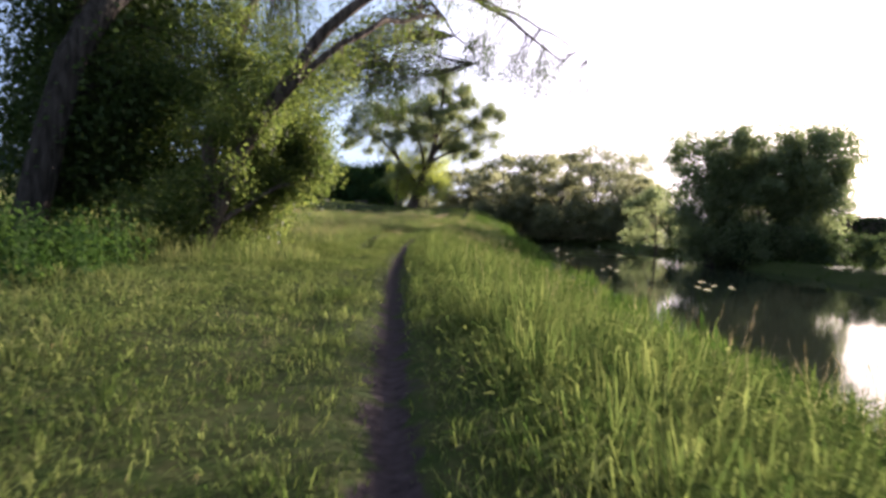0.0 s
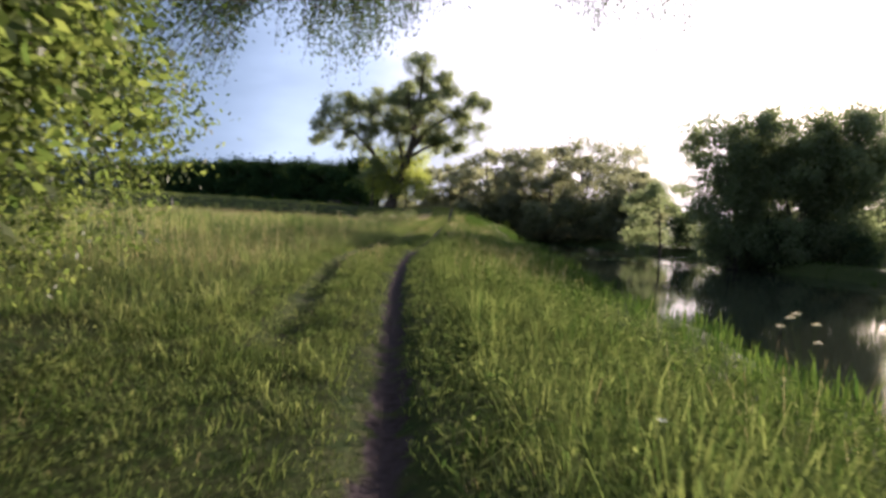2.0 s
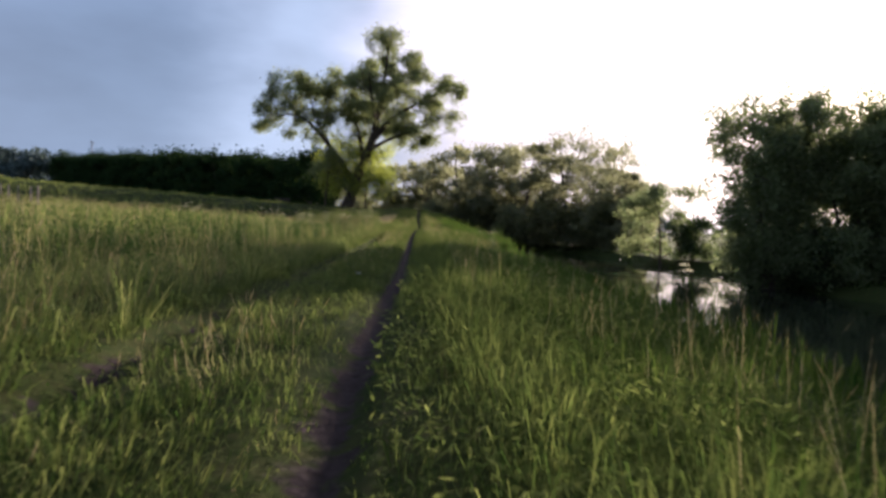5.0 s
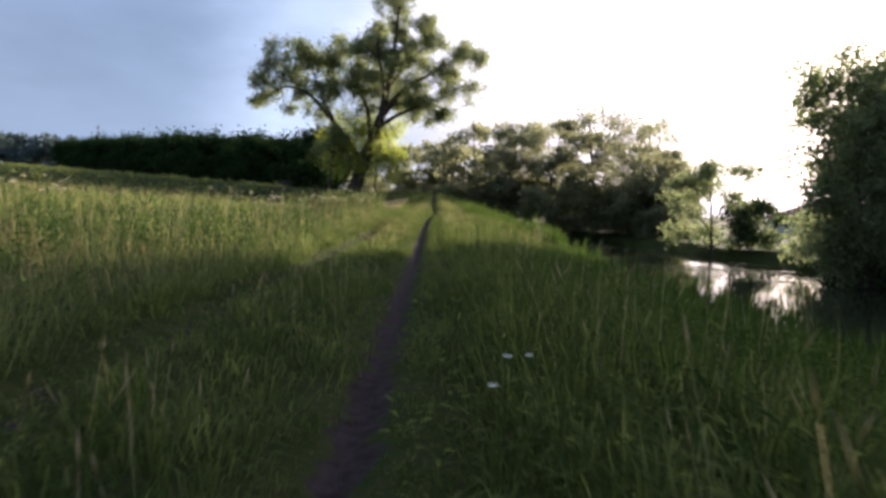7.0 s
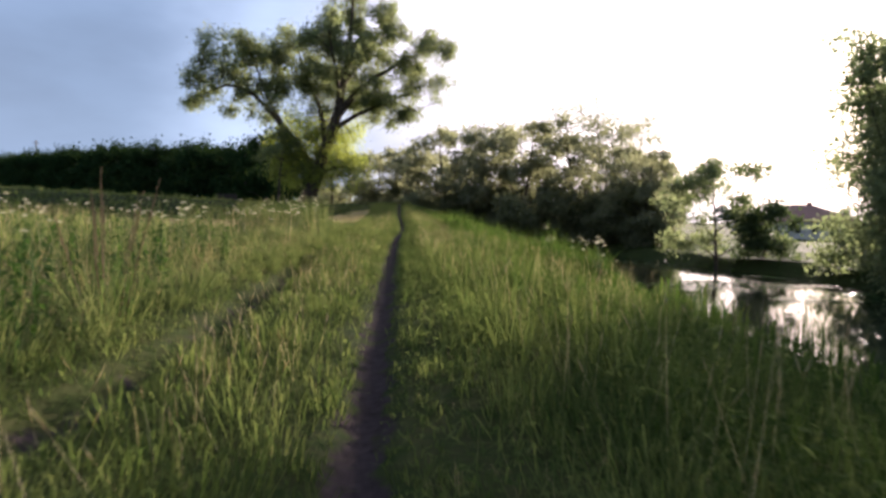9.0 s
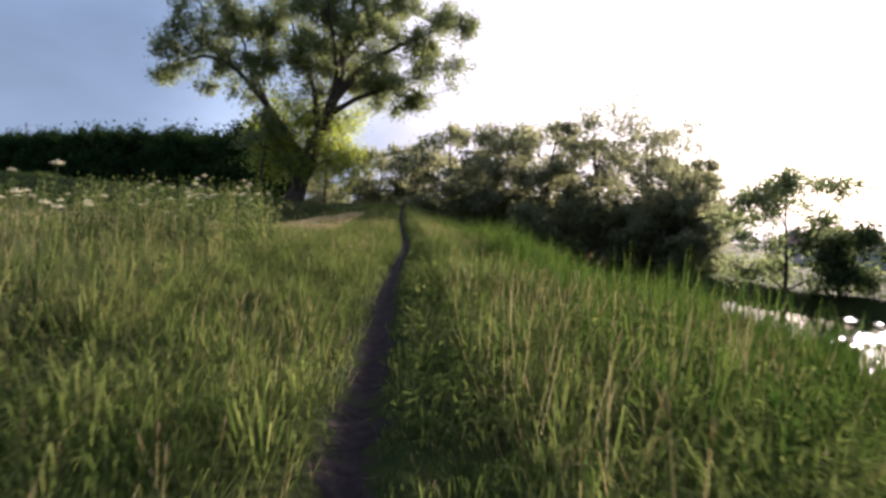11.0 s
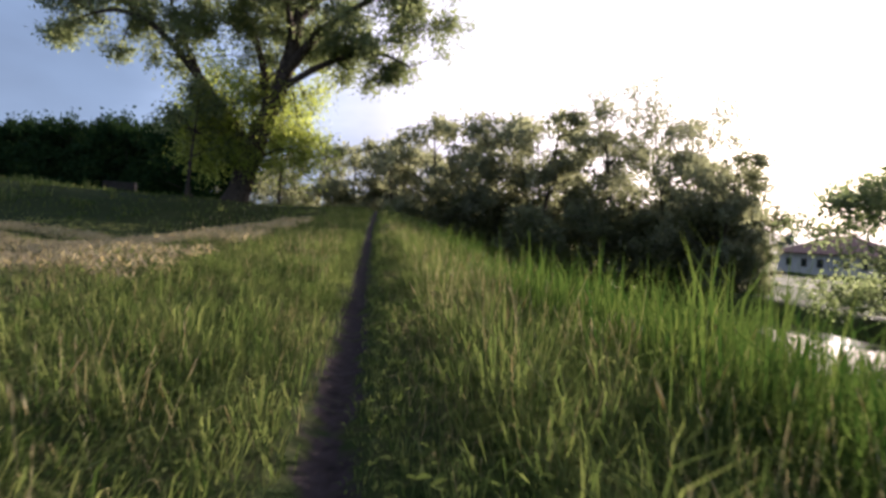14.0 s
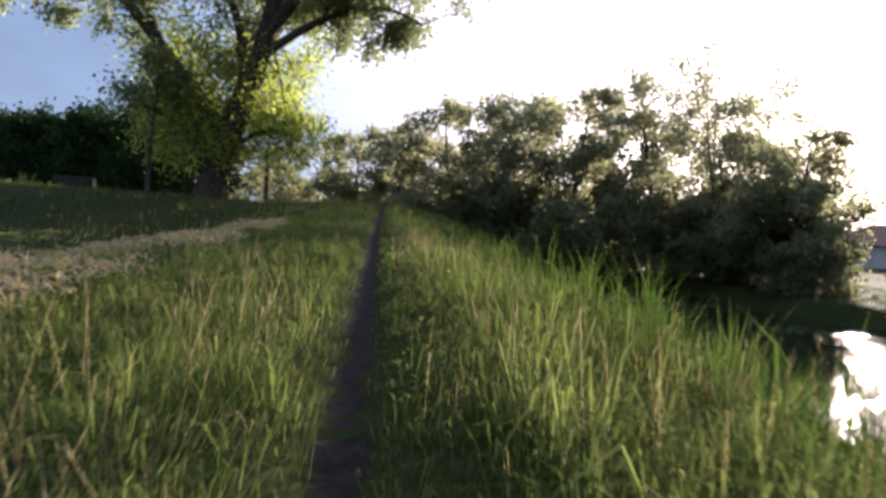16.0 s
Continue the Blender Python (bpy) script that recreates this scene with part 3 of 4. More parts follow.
# dry cut grass lying on the mown field
hx, hy = sow(34000, -13, -1.8, 60, 76)
lines = np.abs(((hx * 0.35 + hy) % 4.2) - 2.1) < 0.95 + 0.7 * clumps(hx, hy, 1.0, 97)
hx, hy = keep(lines & (clumps(hx, hy, 0.5, 98) > 0.3), hx, hy)
hay_v, hay_q, hay_t = blades(hx, hy, RNG.uniform(0.03, 0.12, len(hx)), 0.024 * np.ones(len(hx)), RNG.uniform(1.0, 2.4, len(hx)), ground_z(hx, hy) + RNG.uniform(0.05, 0.2, len(hx)))
tagged(new("cut_hay", mesh_np("cut_hay", hay_v, hay_q, hay_t, M_HAY)), "dry pale hay lying in swaths on the mown field", "hay", kind="stuff")

# long grass round the foot of the willow
ga, gr = RNG.uniform(0, 2 * np.pi, 6000), np.sqrt(RNG.uniform(0.02, 1, 6000)) * 1.7
lawn("willow_foot_grass", "long pale grass round the willow's foot", M_TALL, [
    (-1.9 + gr * np.cos(ga), 10.1 + gr * np.sin(ga), RNG.uniform(0.2, 0.6, 6000) * (1.15 - 0.4 * gr), RNG.uniform(0.004, 0.008, 6000), RNG.uniform(0.2, 0.9, 6000))])


# ---------------------------------------------------------------- trees
class Geo:
    """Collects tubes into one mesh."""

    def __init__(self):
        self.v, self.q, self.k = [], [], 0

    def tube(self, pts, radii, sides=6):
        pts = np.asarray(pts, float)
        ahead = np.gradient(pts, axis=0)
        ahead /= np.linalg.norm(ahead, axis=1)[:, None] + 1e-9
        ref = np.array([0.3, 0.9, 0.2]) if abs(ahead[0, 2]) > 0.7 else np.array([0.0, 0.1, 1.0])
        a = np.cross(ahead, ref)
        a /= np.linalg.norm(a, axis=1)[:, None] + 1e-9
        b = np.cross(ahead, a)
        th = np.linspace(0, 2 * np.pi, sides, endpoint=False)
        ring = a[:, None] * np.cos(th)[None, :, None] + b[:, None] * np.sin(th)[None, :, None]
        v = pts[:, None] + ring * np.asarray(radii)[:, None, None]
        ids_ = self.k + np.arange(len(pts) * sides).reshape(len(pts), sides)
        nxt = np.roll(ids_, -1, axis=1)
        self.q.append(np.stack([ids_[:-1], nxt[:-1], nxt[1:], ids_[1:]], -1).reshape(-1, 4))
        self.v.append(v.reshape(-1, 3))
        self.k += len(pts) * sides

    def mesh(self, name, mat):
        return mesh_np(name, np.concatenate(self.v), np.concatenate(self.q), None, mat, True)


def curve(points, n):
    """n points on a smooth line through the given ones."""
    p = np.asarray(points, float)
    s = np.concatenate([[0], np.cumsum(np.linalg.norm(np.diff(p, axis=0), axis=1))])
    t = np.linspace(0, s[-1], n)
    out = np.stack([np.interp(t, s, p[:, i]) for i in range(3)], -1)
    for _ in range(2):
        out[1:-1] = (out[:-2] + 2 * out[1:-1] + out[2:]) / 4
    return out


def leaf_quads(rng, at, size, hang=0.3, slim=0.42):
    """Four-cornered leaves at the given places, turned at random; hang: how far their tips point down."""
    n = len(at)
    tip = rng.normal(0, 1, (n, 3))
    tip[:, 2] = tip[:, 2] * (1 - hang) - hang * 1.4
    tip /= np.linalg.norm(tip, axis=1)[:, None]
    across = np.cross(tip, rng.normal(0, 1, (n, 3)))
    across /= np.linalg.norm(across, axis=1)[:, None] + 1e-9
    fold = np.cross(tip, across)
    s = (size * rng.uniform(0.6, 1.35, n))[:, None]
    v = np.stack([at, at + tip * s * 0.45 + across * s * slim / 2 + fold * s * 0.06, at + tip * s, at + tip * s * 0.45 - across * s * slim / 2 + fold * s * 0.06], 1)
    return v.reshape(-1, 3), np.arange(n * 4).reshape(n, 4)


def crown(rng, wood, limbs, blobs, leaf, per_twig, spread, hang=0.3, slim=0.42, twig_r=0.02, droop=0.0, mat_leaf=None, name="crown", reach=0.72, loose=0.9, joints=6):
    """Twigs from the limbs into each blob (centre, radii, number), and leaves round the twigs' ends."""
    nodes = np.concatenate([p for p, _ in limbs])
    spots = []
    finer = []
    for c, r, n in blobs:
        c, r = np.asarray(c, float), np.asarray(r, float)
        finer.append((c, r, max(n // 2, 1)))
        for _ in range(3):
            d = rng.normal(0, 1, 3)
            finer.append((c + d / np.linalg.norm(d) * r * rng.uniform(0.4, loose), r * rng.uniform(0.4, 0.65), max(n // 6, 1)))
    for c, r, n in finer:
        d = rng.normal(0, 1, (n, 3))
        d /= np.linalg.norm(d, axis=1)[:, None]
        ends = c + d * r * (rng.uniform(0, 1, n) ** 0.38)[:, None]
        for e in ends:
            gap = np.linalg.norm(nodes - e, axis=1) + 0.6 * np.maximum(nodes[:, 2] - e[2], 0)
            s = nodes[np.argmin(gap)]
            mid = (s + e) / 2 + rng.normal(0, 0.08, 3) * np.linalg.norm(e - s) + np.array([0, 0, 0.12 * np.linalg.norm(e - s)])
            last = e + np.array([0, 0, -droop * rng.uniform(0.5, 1.2)])
            p = curve([s, mid, e, last] if droop else [s, mid, e], joints)
            wood.tube(p, np.linspace(twig_r, twig_r * 0.25, joints), 3)
            t = rng.uniform(reach, 1.0, per_twig) * (joints - 1)
            i = np.minimum(t.astype(int), joints - 2)
            at = p[i] + (p[i + 1] - p[i]) * (t - i)[:, None]
            spots.append(at + rng.normal(0, spread, (per_twig, 3)))
    at = np.concatenate(spots)
    v, q = leaf_quads(rng, at, leaf, hang, slim)
    return mesh_np(name, v, q, None, mat_leaf)


def random_tree(name, seed, height, width, mat_leaf, mat_bark, trunk=0.25, limbs_n=8, leaf=0.3, twigs=14, per=34, spread=0.35, bare=0.25, hang=0.3, droop=0.0, stems=1, label="", category="tree", group="", slim=0.7):
    """A broadleaf tree: a tapered trunk or several stems, limbs that fork off it, and foliage in clumps with gaps."""
    rng = np.random.default_rng(seed)
    wood, twigs_geo, limbs, blobs = Geo(), Geo(), [], []
    for k in range(stems):
        off = rng.normal(0, 0.12 * width * (stems > 1), 3) * (1, 1, 0)
        lean = rng.normal(0, 0.06 * height, 3) * (1, 1, 0) + off * 1.2
        p = curve([off * 0.25 + (0, 0, -0.3), off * 0.5 + lean * 0.2 + (0, 0, height * 0.3), lean * 0.7 + off + (0, 0, height * 0.62), lean + off + (0, 0, height * 0.93)], 14)
        r = np.linspace(trunk, trunk * 0.14, 14) / (1 + 0.4 * (stems - 1))
        r[0] *= 1.5
        wood.tube(p, r, 8)
        limbs.append((p, r))
        blobs.append((p[-1] - (0, 0, 0.05 * height), (0.16 * width, 0.16 * width, 0.09 * height), twigs))
        for j in range(limbs_n):
            f = bare + (0.92 - bare) * (j + rng.uniform(0, 0.8)) / limbs_n
            s = p[int(f * 13)]
            az = 2.4 * j + rng.uniform(-0.5, 0.5) + k
            reach = width * 0.5 * rng.uniform(0.65, 1.05) * (1 - 0.55 * max(f - 0.5, 0) * 2 * 0.8) / (1 + 0.25 * (stems - 1))
            e = s + np.array([math.cos(az) * reach, math.sin(az) * reach, reach * rng.uniform(0.15, 0.6)])
            m = (s + e) / 2 + (0, 0, reach * 0.16)
            q = curve([s, m, e], 8)
            rr = np.linspace(r[int(f * 13)] * 0.55, 0.02, 8)
            wood.tube(q, rr, 5)
            limbs.append((q, rr))
            blobs.append((e, (0.19 * width, 0.19 * width, 0.095 * height), twigs))
            if rng.uniform() < 0.7:
                blobs.append((q[5] + (0, 0, 0.04 * height), (0.12 * width, 0.12 * width, 0.06 * height), twigs // 2))
    crown_me = crown(rng, twigs_geo, limbs, blobs, leaf, per, spread, hang, slim, mat_leaf=mat_leaf, droop=droop, joints=3)
    ob = base_at(name, 0, 0, 0, label, category, group)
    under("trunk", wood.mesh("trunk", mat_bark), ob)
    under("branchwork", twigs_geo.mesh("branchwork", mat_bark), ob, kind="stuff")
    under("crown", crown_me, ob, kind="stuff")
    return ob


def plant_at(ob, x, y, scale=1.0, turn=0.0, first=False, sink=0.1, z=None, lean=0.0):
    m = pose(x, y, (float(ground_z(np.array([x]), np.array([y]))[0]) if z is None else z) - sink, 0, lean, turn)
    if first:
        ob.matrix_basis = m @ Matrix.Diagonal((scale, scale, scale, 1))
        return ob
    got = copy_thing(ob, m)
    got.scale = (scale, scale, scale)
    return got


# the old tree beside the path
TX, TY, TZ = -11.9, 93.5, 1.75


def old_tree():
    rng = np.random.default_rng(4)
    wood, twigs_geo, limbs, limb_geos = Geo(), Geo(), [], []

    def limb(points, r0, r1, n=12, sides=7):
        p = curve([(x - TX, y - TY, z - TZ) for x, y, z in points], n)
        r = np.linspace(r0, r1, n)
        geo = wood
        if len(limbs) > 1:
            geo = Geo()
            limb_geos.append(geo)
        geo.tube(p, r, sides)
        limbs.append((p, r))

    limb([(-11.9, 93.5, 1.3), (-11.7, 93.5, 2.4), (-10.9, 93, 5), (-9.7, 92.5, 7.6), (-8.9, 92, 9.6), (-8.4, 92, 12.5), (-7.9, 92.5, 16), (-7.6, 92.5, 20)], 0.72, 0.1, 20, 10)
    limb([(-11.95, 93.5, 1.2), (-11.9, 93.5, 1.9), (-11.7, 93.5, 2.6)], 1.0, 0.66, 6, 10)
    limb([(-11.0, 93, 5.0), (-12.6, 93, 7.2), (-14.6, 92.5, 9.8), (-16.8, 92, 12.2), (-18.8, 91.5, 12.5), (-20.4, 91.2, 11.2)], 0.36, 0.05)
    limb([(-14.0, 92.6, 9.2), (-15.6, 93.5, 12.0), (-16.8, 94, 15.2)], 0.2, 0.04)
    limb([(-10.0, 92.5, 7.2), (-10.6, 93.5, 10.5), (-12.2, 94, 14), (-13.2, 94.5, 17)], 0.28, 0.05)
    limb([(-8.9, 92, 9.6), (-7.0, 91.5, 12.0), (-4.4, 91, 13.6), (-1.8, 91, 14.8)], 0.34, 0.06)
    limb([(-9.2, 92.2, 8.6), (-6.9, 91, 9.8), (-4.6, 90.5, 10.6), (-2.9, 90.3, 10.5), (-1.9, 90.5, 9.9)], 0.24, 0.05)
    limb([(-8.4, 92, 12.5), (-6.4, 93.5, 15.4), (-4.4, 94.5, 17.6)], 0.22, 0.05)
    limb([(-8.6, 92, 11.0), (-8.8, 89.5, 13.5), (-9.0, 87.5, 15.8)], 0.2, 0.05)
    limb([(-9.5, 92.4, 8.0), (-9.0, 95.5, 11), (-9.4, 98, 13.5)], 0.24, 0.05)
    limb([(-11.5, 93.3, 3.6), (-13.2, 92.5, 5.6), (-15.0, 92, 6.2)], 0.14, 0.03)
    limb([(-11.2, 93.2, 4.2), (-9.4, 92.6, 5.2), (-7.4, 92.2, 5.4)], 0.14, 0.03)

    tips = []
    for p, r in list(limbs[2:10]) + [(limbs[0][0][11:], limbs[0][1][11:])]:
        for f in (0.42, 0.58, 0.72, 0.86, 1.0):
            k = min(int(f * len(p)), len(p) - 1)
            for _ in range(2):
                d = rng.normal(0, 1, 3) * (1, 1, 0.55) + (0, 0, 0.25)
                d = d / np.linalg.norm(d) * rng.uniform(1.1, 2.6)
                q = curve([p[k], p[k] + d * 0.5 + (0, 0, 0.25), p[k] + d, p[k] + d * 1.15 - (0, 0, 0.4)], 7)
                twigs_geo.tube(q, np.linspace(min(r[k] * 0.55, 0.06), 0.012, 7), 5)
                limbs.append((q, q[:, 0]))
                tips.append((q[-2], (rng.uniform(0.8, 1.3), rng.uniform(0.8, 1.3), rng.uniform(0.45, 0.8)), int(rng.integers(10, 19))))

    def blob(x, y, z, rx, ry, rz, n):
        return (np.array((x, y, z)), (rx, ry, rz), n)

    big = [blob(-8.3, -1.5, 10.6, 1.8, 2.2, 1.4, 44), blob(-6.6, -1, 13.6, 2.4, 3.0, 2.2, 104), blob(-4.0, 0.8, 14.3, 2.8, 3.0, 2.1, 98), blob(-1.6, 1, 12.6, 2.2, 3.0, 1.6, 50),
           blob(0.8, -1, 14.2, 2.9, 3.2, 2.3, 90), blob(3.4, -1, 19.1, 3.2, 2.8, 1.4, 76), blob(7.4, 0, 17.6, 1.9, 2.2, 1.1, 40), blob(3.6, -0.5, 16.2, 1.6, 2.0, 1.2, 26), blob(7.0, 0.5, 15.8, 2.1, 2.4, 1.1, 40),
           blob(3.8, -1, 12.2, 2.6, 3.0, 2.0, 66), blob(7.2, -2, 12.6, 2.3, 2.4, 1.4, 40), blob(11.2, -2, 13.4, 2.2, 2.4, 1.8, 62), blob(9.4, -2.4, 11.0, 2.2, 2.2, 1.0, 34),
           blob(12.5, -2.5, 10.3, 1.3, 1.6, 1.1, 26), blob(5.6, -2, 9.6, 2.2, 2.2, 0.9, 24), blob(8.4, -2.6, 9.0, 2.4, 2.0, 1.1, 30), blob(6.6, -2.4, 8.5, 1.7, 1.6, 0.8, 20), blob(-5.4, -0.6, 9.8, 1.8, 2.0, 1.0, 22),
           blob(1.4, -1, 9.2, 2.0, 2.2, 1.0, 20), blob(1.5, 4, 12, 3.6, 2.4, 2.4, 40), blob(-9.6, -2, 8.8, 0.8, 1.2, 0.6, 12), blob(-3.0, 0, 10.6, 2.2, 2.4, 1.2, 34), blob(1.0, 0, 11.2, 2.4, 2.6, 1.3, 40), blob(5.4, -1, 14.2, 2.2, 2.4, 1.3, 36)]
    low = [blob(-1.9, 0.4, 3.6, 1.2, 1.4, 1.3, 16), blob(2.6, 0, 3.4, 1.3, 1.4, 1.4, 24), blob(0.2, 0.6, 5.8, 1.8, 1.4, 1.1, 16)]
    stem = limbs[0][0]
    for k in range(84):
        s = stem[rng.integers(3, 10)]
        a, far_ = rng.uniform(0, 2 * np.pi), rng.uniform(0.7, 1.0) ** 0.5
        side = -5.4 if math.cos(a) < 0 else 4.4
        d = np.array([abs(side) * math.cos(a), 2.0 * math.sin(a) + 0.7, 0]) * far_ * rng.uniform(0.4, 1.0)
        e = np.array([s[0] * 0.7 + d[0], s[1] + d[1], rng.uniform(1.9, 8.4)])
        q = curve([s, (s + e) / 2 + (0, 0, 0.3), e, e + d * 0.1 - (0, 0, 0.3)], 7)
        twigs_geo.tube(q, np.linspace(0.035, 0.01, 7), 4)
        limbs.append((q, q[:, 0]))
        low.append((q[-2], (rng.uniform(0.55, 0.95), rng.uniform(0.55, 0.95), rng.uniform(0.4, 0.75)), int(rng.integers(6, 11))))
    top_me = crown(rng, twigs_geo, limbs, [(p, r, int(n * 1.0)) for p, r, n in big] + tips, 0.23, 42, 0.27, 0.35, 0.5, 0.02, mat_leaf=M_BIGLEAF, reach=0.6, loose=1.1, joints=4)
    low_me = crown(rng, twigs_geo, limbs, [(p, r, n) for p, r, n in low], 0.19, 36, 0.45, 0.45, 0.5, 0.02, mat_leaf=M_SHOOT, name="lower_foliage", reach=0.55, loose=1.2, joints=4)
    ob = base_at("old_tree", TX, TY, TZ, "large old spreading tree with leaning trunk beside the path", "tree")
    under("trunk", wood.mesh("trunk", M_BARK), ob, "thick leaning brown trunk")
    for geo in limb_geos:
        under("limb", geo.mesh("limb", M_BARK), ob)
    under("branchwork", twigs_geo.mesh("branchwork", M_BARK), ob, kind="stuff")
    under("crown", top_me, ob, "open green crown with gaps", "stuff")
    under("lower_foliage", low_me, ob, "bright yellow-green young shoots", "stuff")


old_tree()

# trees of the far bank wood
GROUP = "wood on the far bank"
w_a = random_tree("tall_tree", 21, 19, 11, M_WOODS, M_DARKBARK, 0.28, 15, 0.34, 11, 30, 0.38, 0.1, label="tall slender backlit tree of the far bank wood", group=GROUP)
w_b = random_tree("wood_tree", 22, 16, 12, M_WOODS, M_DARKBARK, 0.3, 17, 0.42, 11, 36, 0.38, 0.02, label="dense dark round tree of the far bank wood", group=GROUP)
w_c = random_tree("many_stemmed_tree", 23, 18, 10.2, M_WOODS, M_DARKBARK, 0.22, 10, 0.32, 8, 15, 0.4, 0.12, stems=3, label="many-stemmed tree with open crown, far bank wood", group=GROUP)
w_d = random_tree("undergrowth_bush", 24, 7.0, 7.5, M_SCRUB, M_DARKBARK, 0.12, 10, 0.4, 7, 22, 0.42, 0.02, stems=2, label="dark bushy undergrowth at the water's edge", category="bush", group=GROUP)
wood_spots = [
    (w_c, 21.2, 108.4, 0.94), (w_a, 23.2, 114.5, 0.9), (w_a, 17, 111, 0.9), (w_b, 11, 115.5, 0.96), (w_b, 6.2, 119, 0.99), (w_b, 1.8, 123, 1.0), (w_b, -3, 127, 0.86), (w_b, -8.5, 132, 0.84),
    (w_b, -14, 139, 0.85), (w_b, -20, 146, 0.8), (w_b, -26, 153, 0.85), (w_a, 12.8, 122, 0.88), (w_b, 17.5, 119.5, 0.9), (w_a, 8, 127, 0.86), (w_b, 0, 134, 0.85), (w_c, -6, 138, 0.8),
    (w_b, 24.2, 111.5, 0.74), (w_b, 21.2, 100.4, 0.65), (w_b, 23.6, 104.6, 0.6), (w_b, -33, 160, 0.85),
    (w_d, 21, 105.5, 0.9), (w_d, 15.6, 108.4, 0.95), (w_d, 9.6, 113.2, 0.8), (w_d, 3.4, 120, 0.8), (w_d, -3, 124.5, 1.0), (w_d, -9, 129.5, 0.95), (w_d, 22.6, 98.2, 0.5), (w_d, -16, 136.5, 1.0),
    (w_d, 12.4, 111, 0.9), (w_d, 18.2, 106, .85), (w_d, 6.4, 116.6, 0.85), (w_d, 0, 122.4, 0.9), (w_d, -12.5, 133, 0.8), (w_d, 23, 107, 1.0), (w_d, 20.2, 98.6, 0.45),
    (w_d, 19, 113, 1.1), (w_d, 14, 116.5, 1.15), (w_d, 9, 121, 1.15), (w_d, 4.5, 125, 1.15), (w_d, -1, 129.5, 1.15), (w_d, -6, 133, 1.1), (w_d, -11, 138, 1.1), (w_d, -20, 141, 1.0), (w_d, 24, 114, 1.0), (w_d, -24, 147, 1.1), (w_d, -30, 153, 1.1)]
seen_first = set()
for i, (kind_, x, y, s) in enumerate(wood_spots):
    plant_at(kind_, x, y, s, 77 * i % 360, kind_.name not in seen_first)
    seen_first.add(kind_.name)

# willows and bushes of the far bank
GROUP = "trees on the far bank"
wil = random_tree("bank_willow", 31, 14.4, 9.6, M_PALEWILLOW, M_DARKBARK, 0.2, 10, 0.23, 13, 44, 0.34, 0.12, 0.5, 0.5, 4, "tall many-stemmed willow leaning over the far bank", group=GROUP)
plant_at(wil, 25.2, 71.2, 0.92, 150, True, z=-2.5)
wia = random_tree("bank_willow", 38, 14.4, 8.6, M_PALEWILLOW, M_DARKBARK, 0.2, 11, 0.22, 12, 40, 0.33, 0.1, 0.5, 0.5, 5, "airy many-stemmed willow leaning over the far bank", group=GROUP)
plant_at(wia, 21.3, 62.4, 0.92, 0, True, z=-2.6, lean=-6)
plant_at(wil, 26.0, 61.4, 0.96, 250, z=-2.4)
plant_at(wil, 29.4, 61.8, 0.95, 120, z=-2.4)
wir = random_tree("round_willow", 36, 10.8, 9.6, M_PALEWILLOW, M_DARKBARK, 0.24, 11, 0.22, 12, 36, 0.34, 0.1, 0.5, 0.4, 3, "broad round-crowned willow on the far bank", group=GROUP)
plant_at(wir, 30.6, 66.0, 1.1, 40, True)
rt = random_tree("slender_tree", 32, 9.8, 8.0, M_PALEWILLOW, M_DARKBARK, 0.16, 12, 0.24, 13, 44, 0.34, 0.12, label="light open riverside tree with thin foliage", group=GROUP)
plant_at(rt, 20.9, 82.6, 0.9, 180, True)
bu = random_tree("round_bush", 33, 5.6, 6, M_BUSH, M_DARKBARK, 0.12, 9, 0.34, 6, 26, 0.38, 0.02, stems=2, label="dense dark rounded bush on the far bank", category="bush", group=GROUP)
plant_at(bu, 23.4, 81.0, 0.78, 0, True)
for i, (x, y, s) in enumerate([(23.8, 61.2, .62), (26.4, 62, .66), (23.6, 67, .6), (22.9, 64.4, .5), (25, 65.5, .6), (30.5, 63.5, .6), (33, 66.5, .6), (29.5, 72, .5), (25.4, 71, .5), (29, 58, .5), (29.5, 52, .5), (29, 46, .45), (28.5, 40, .45), (28, 33, .5), (27.5, 26, .45), (31, 43, .6)]):
    plant_at(bu, x, y, s, 63 * i)

# plantation of dark trees behind the field
GROUP = "dark plantation"
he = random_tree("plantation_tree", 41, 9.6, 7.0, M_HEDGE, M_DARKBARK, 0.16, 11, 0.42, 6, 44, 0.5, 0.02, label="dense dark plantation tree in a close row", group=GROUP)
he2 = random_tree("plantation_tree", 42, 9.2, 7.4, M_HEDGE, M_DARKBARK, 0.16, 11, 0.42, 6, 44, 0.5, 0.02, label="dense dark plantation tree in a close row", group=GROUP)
rr_ = random.Random(5)
for i in range(50):
    f = i / 49
    row = i % 2
    x, y = -19.5 - 88.5 * f + rr_.uniform(-.6, .6), 112.5 + 85.5 * f + 3.2 * row
    plant_at((he, he2)[row], x, y, rr_.uniform(0.98, 1.06) * (0.86 + 0.16 * min(f / 0.4, 1)), rr_.uniform(0, 360), i < 2, 0.7)

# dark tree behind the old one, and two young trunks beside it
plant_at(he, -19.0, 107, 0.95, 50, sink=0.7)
yo = random_tree("young_tree", 51, 7.5, 5, M_BIGLEAF, M_BARK, 0.14, 8, 0.2, 10, 34, 0.3, 0.4, label="young thin-trunked tree beside the old one", group="young trees")
plant_at(yo, -14.0, 91.6, 0.9, 0, True)
plant_at(yo, -10.4, 99.0, 1.0, 100)

# far woods on the skyline
GROUP = "far skyline wood"
fa = random_tree("far_tree", 61, 15, 15, M_FAR, M_DARKBARK, 0.3, 8, 1.5, 4, 22, 1.3, 0.0, label="distant skyline tree with haze tinted into its leaves", group=GROUP)
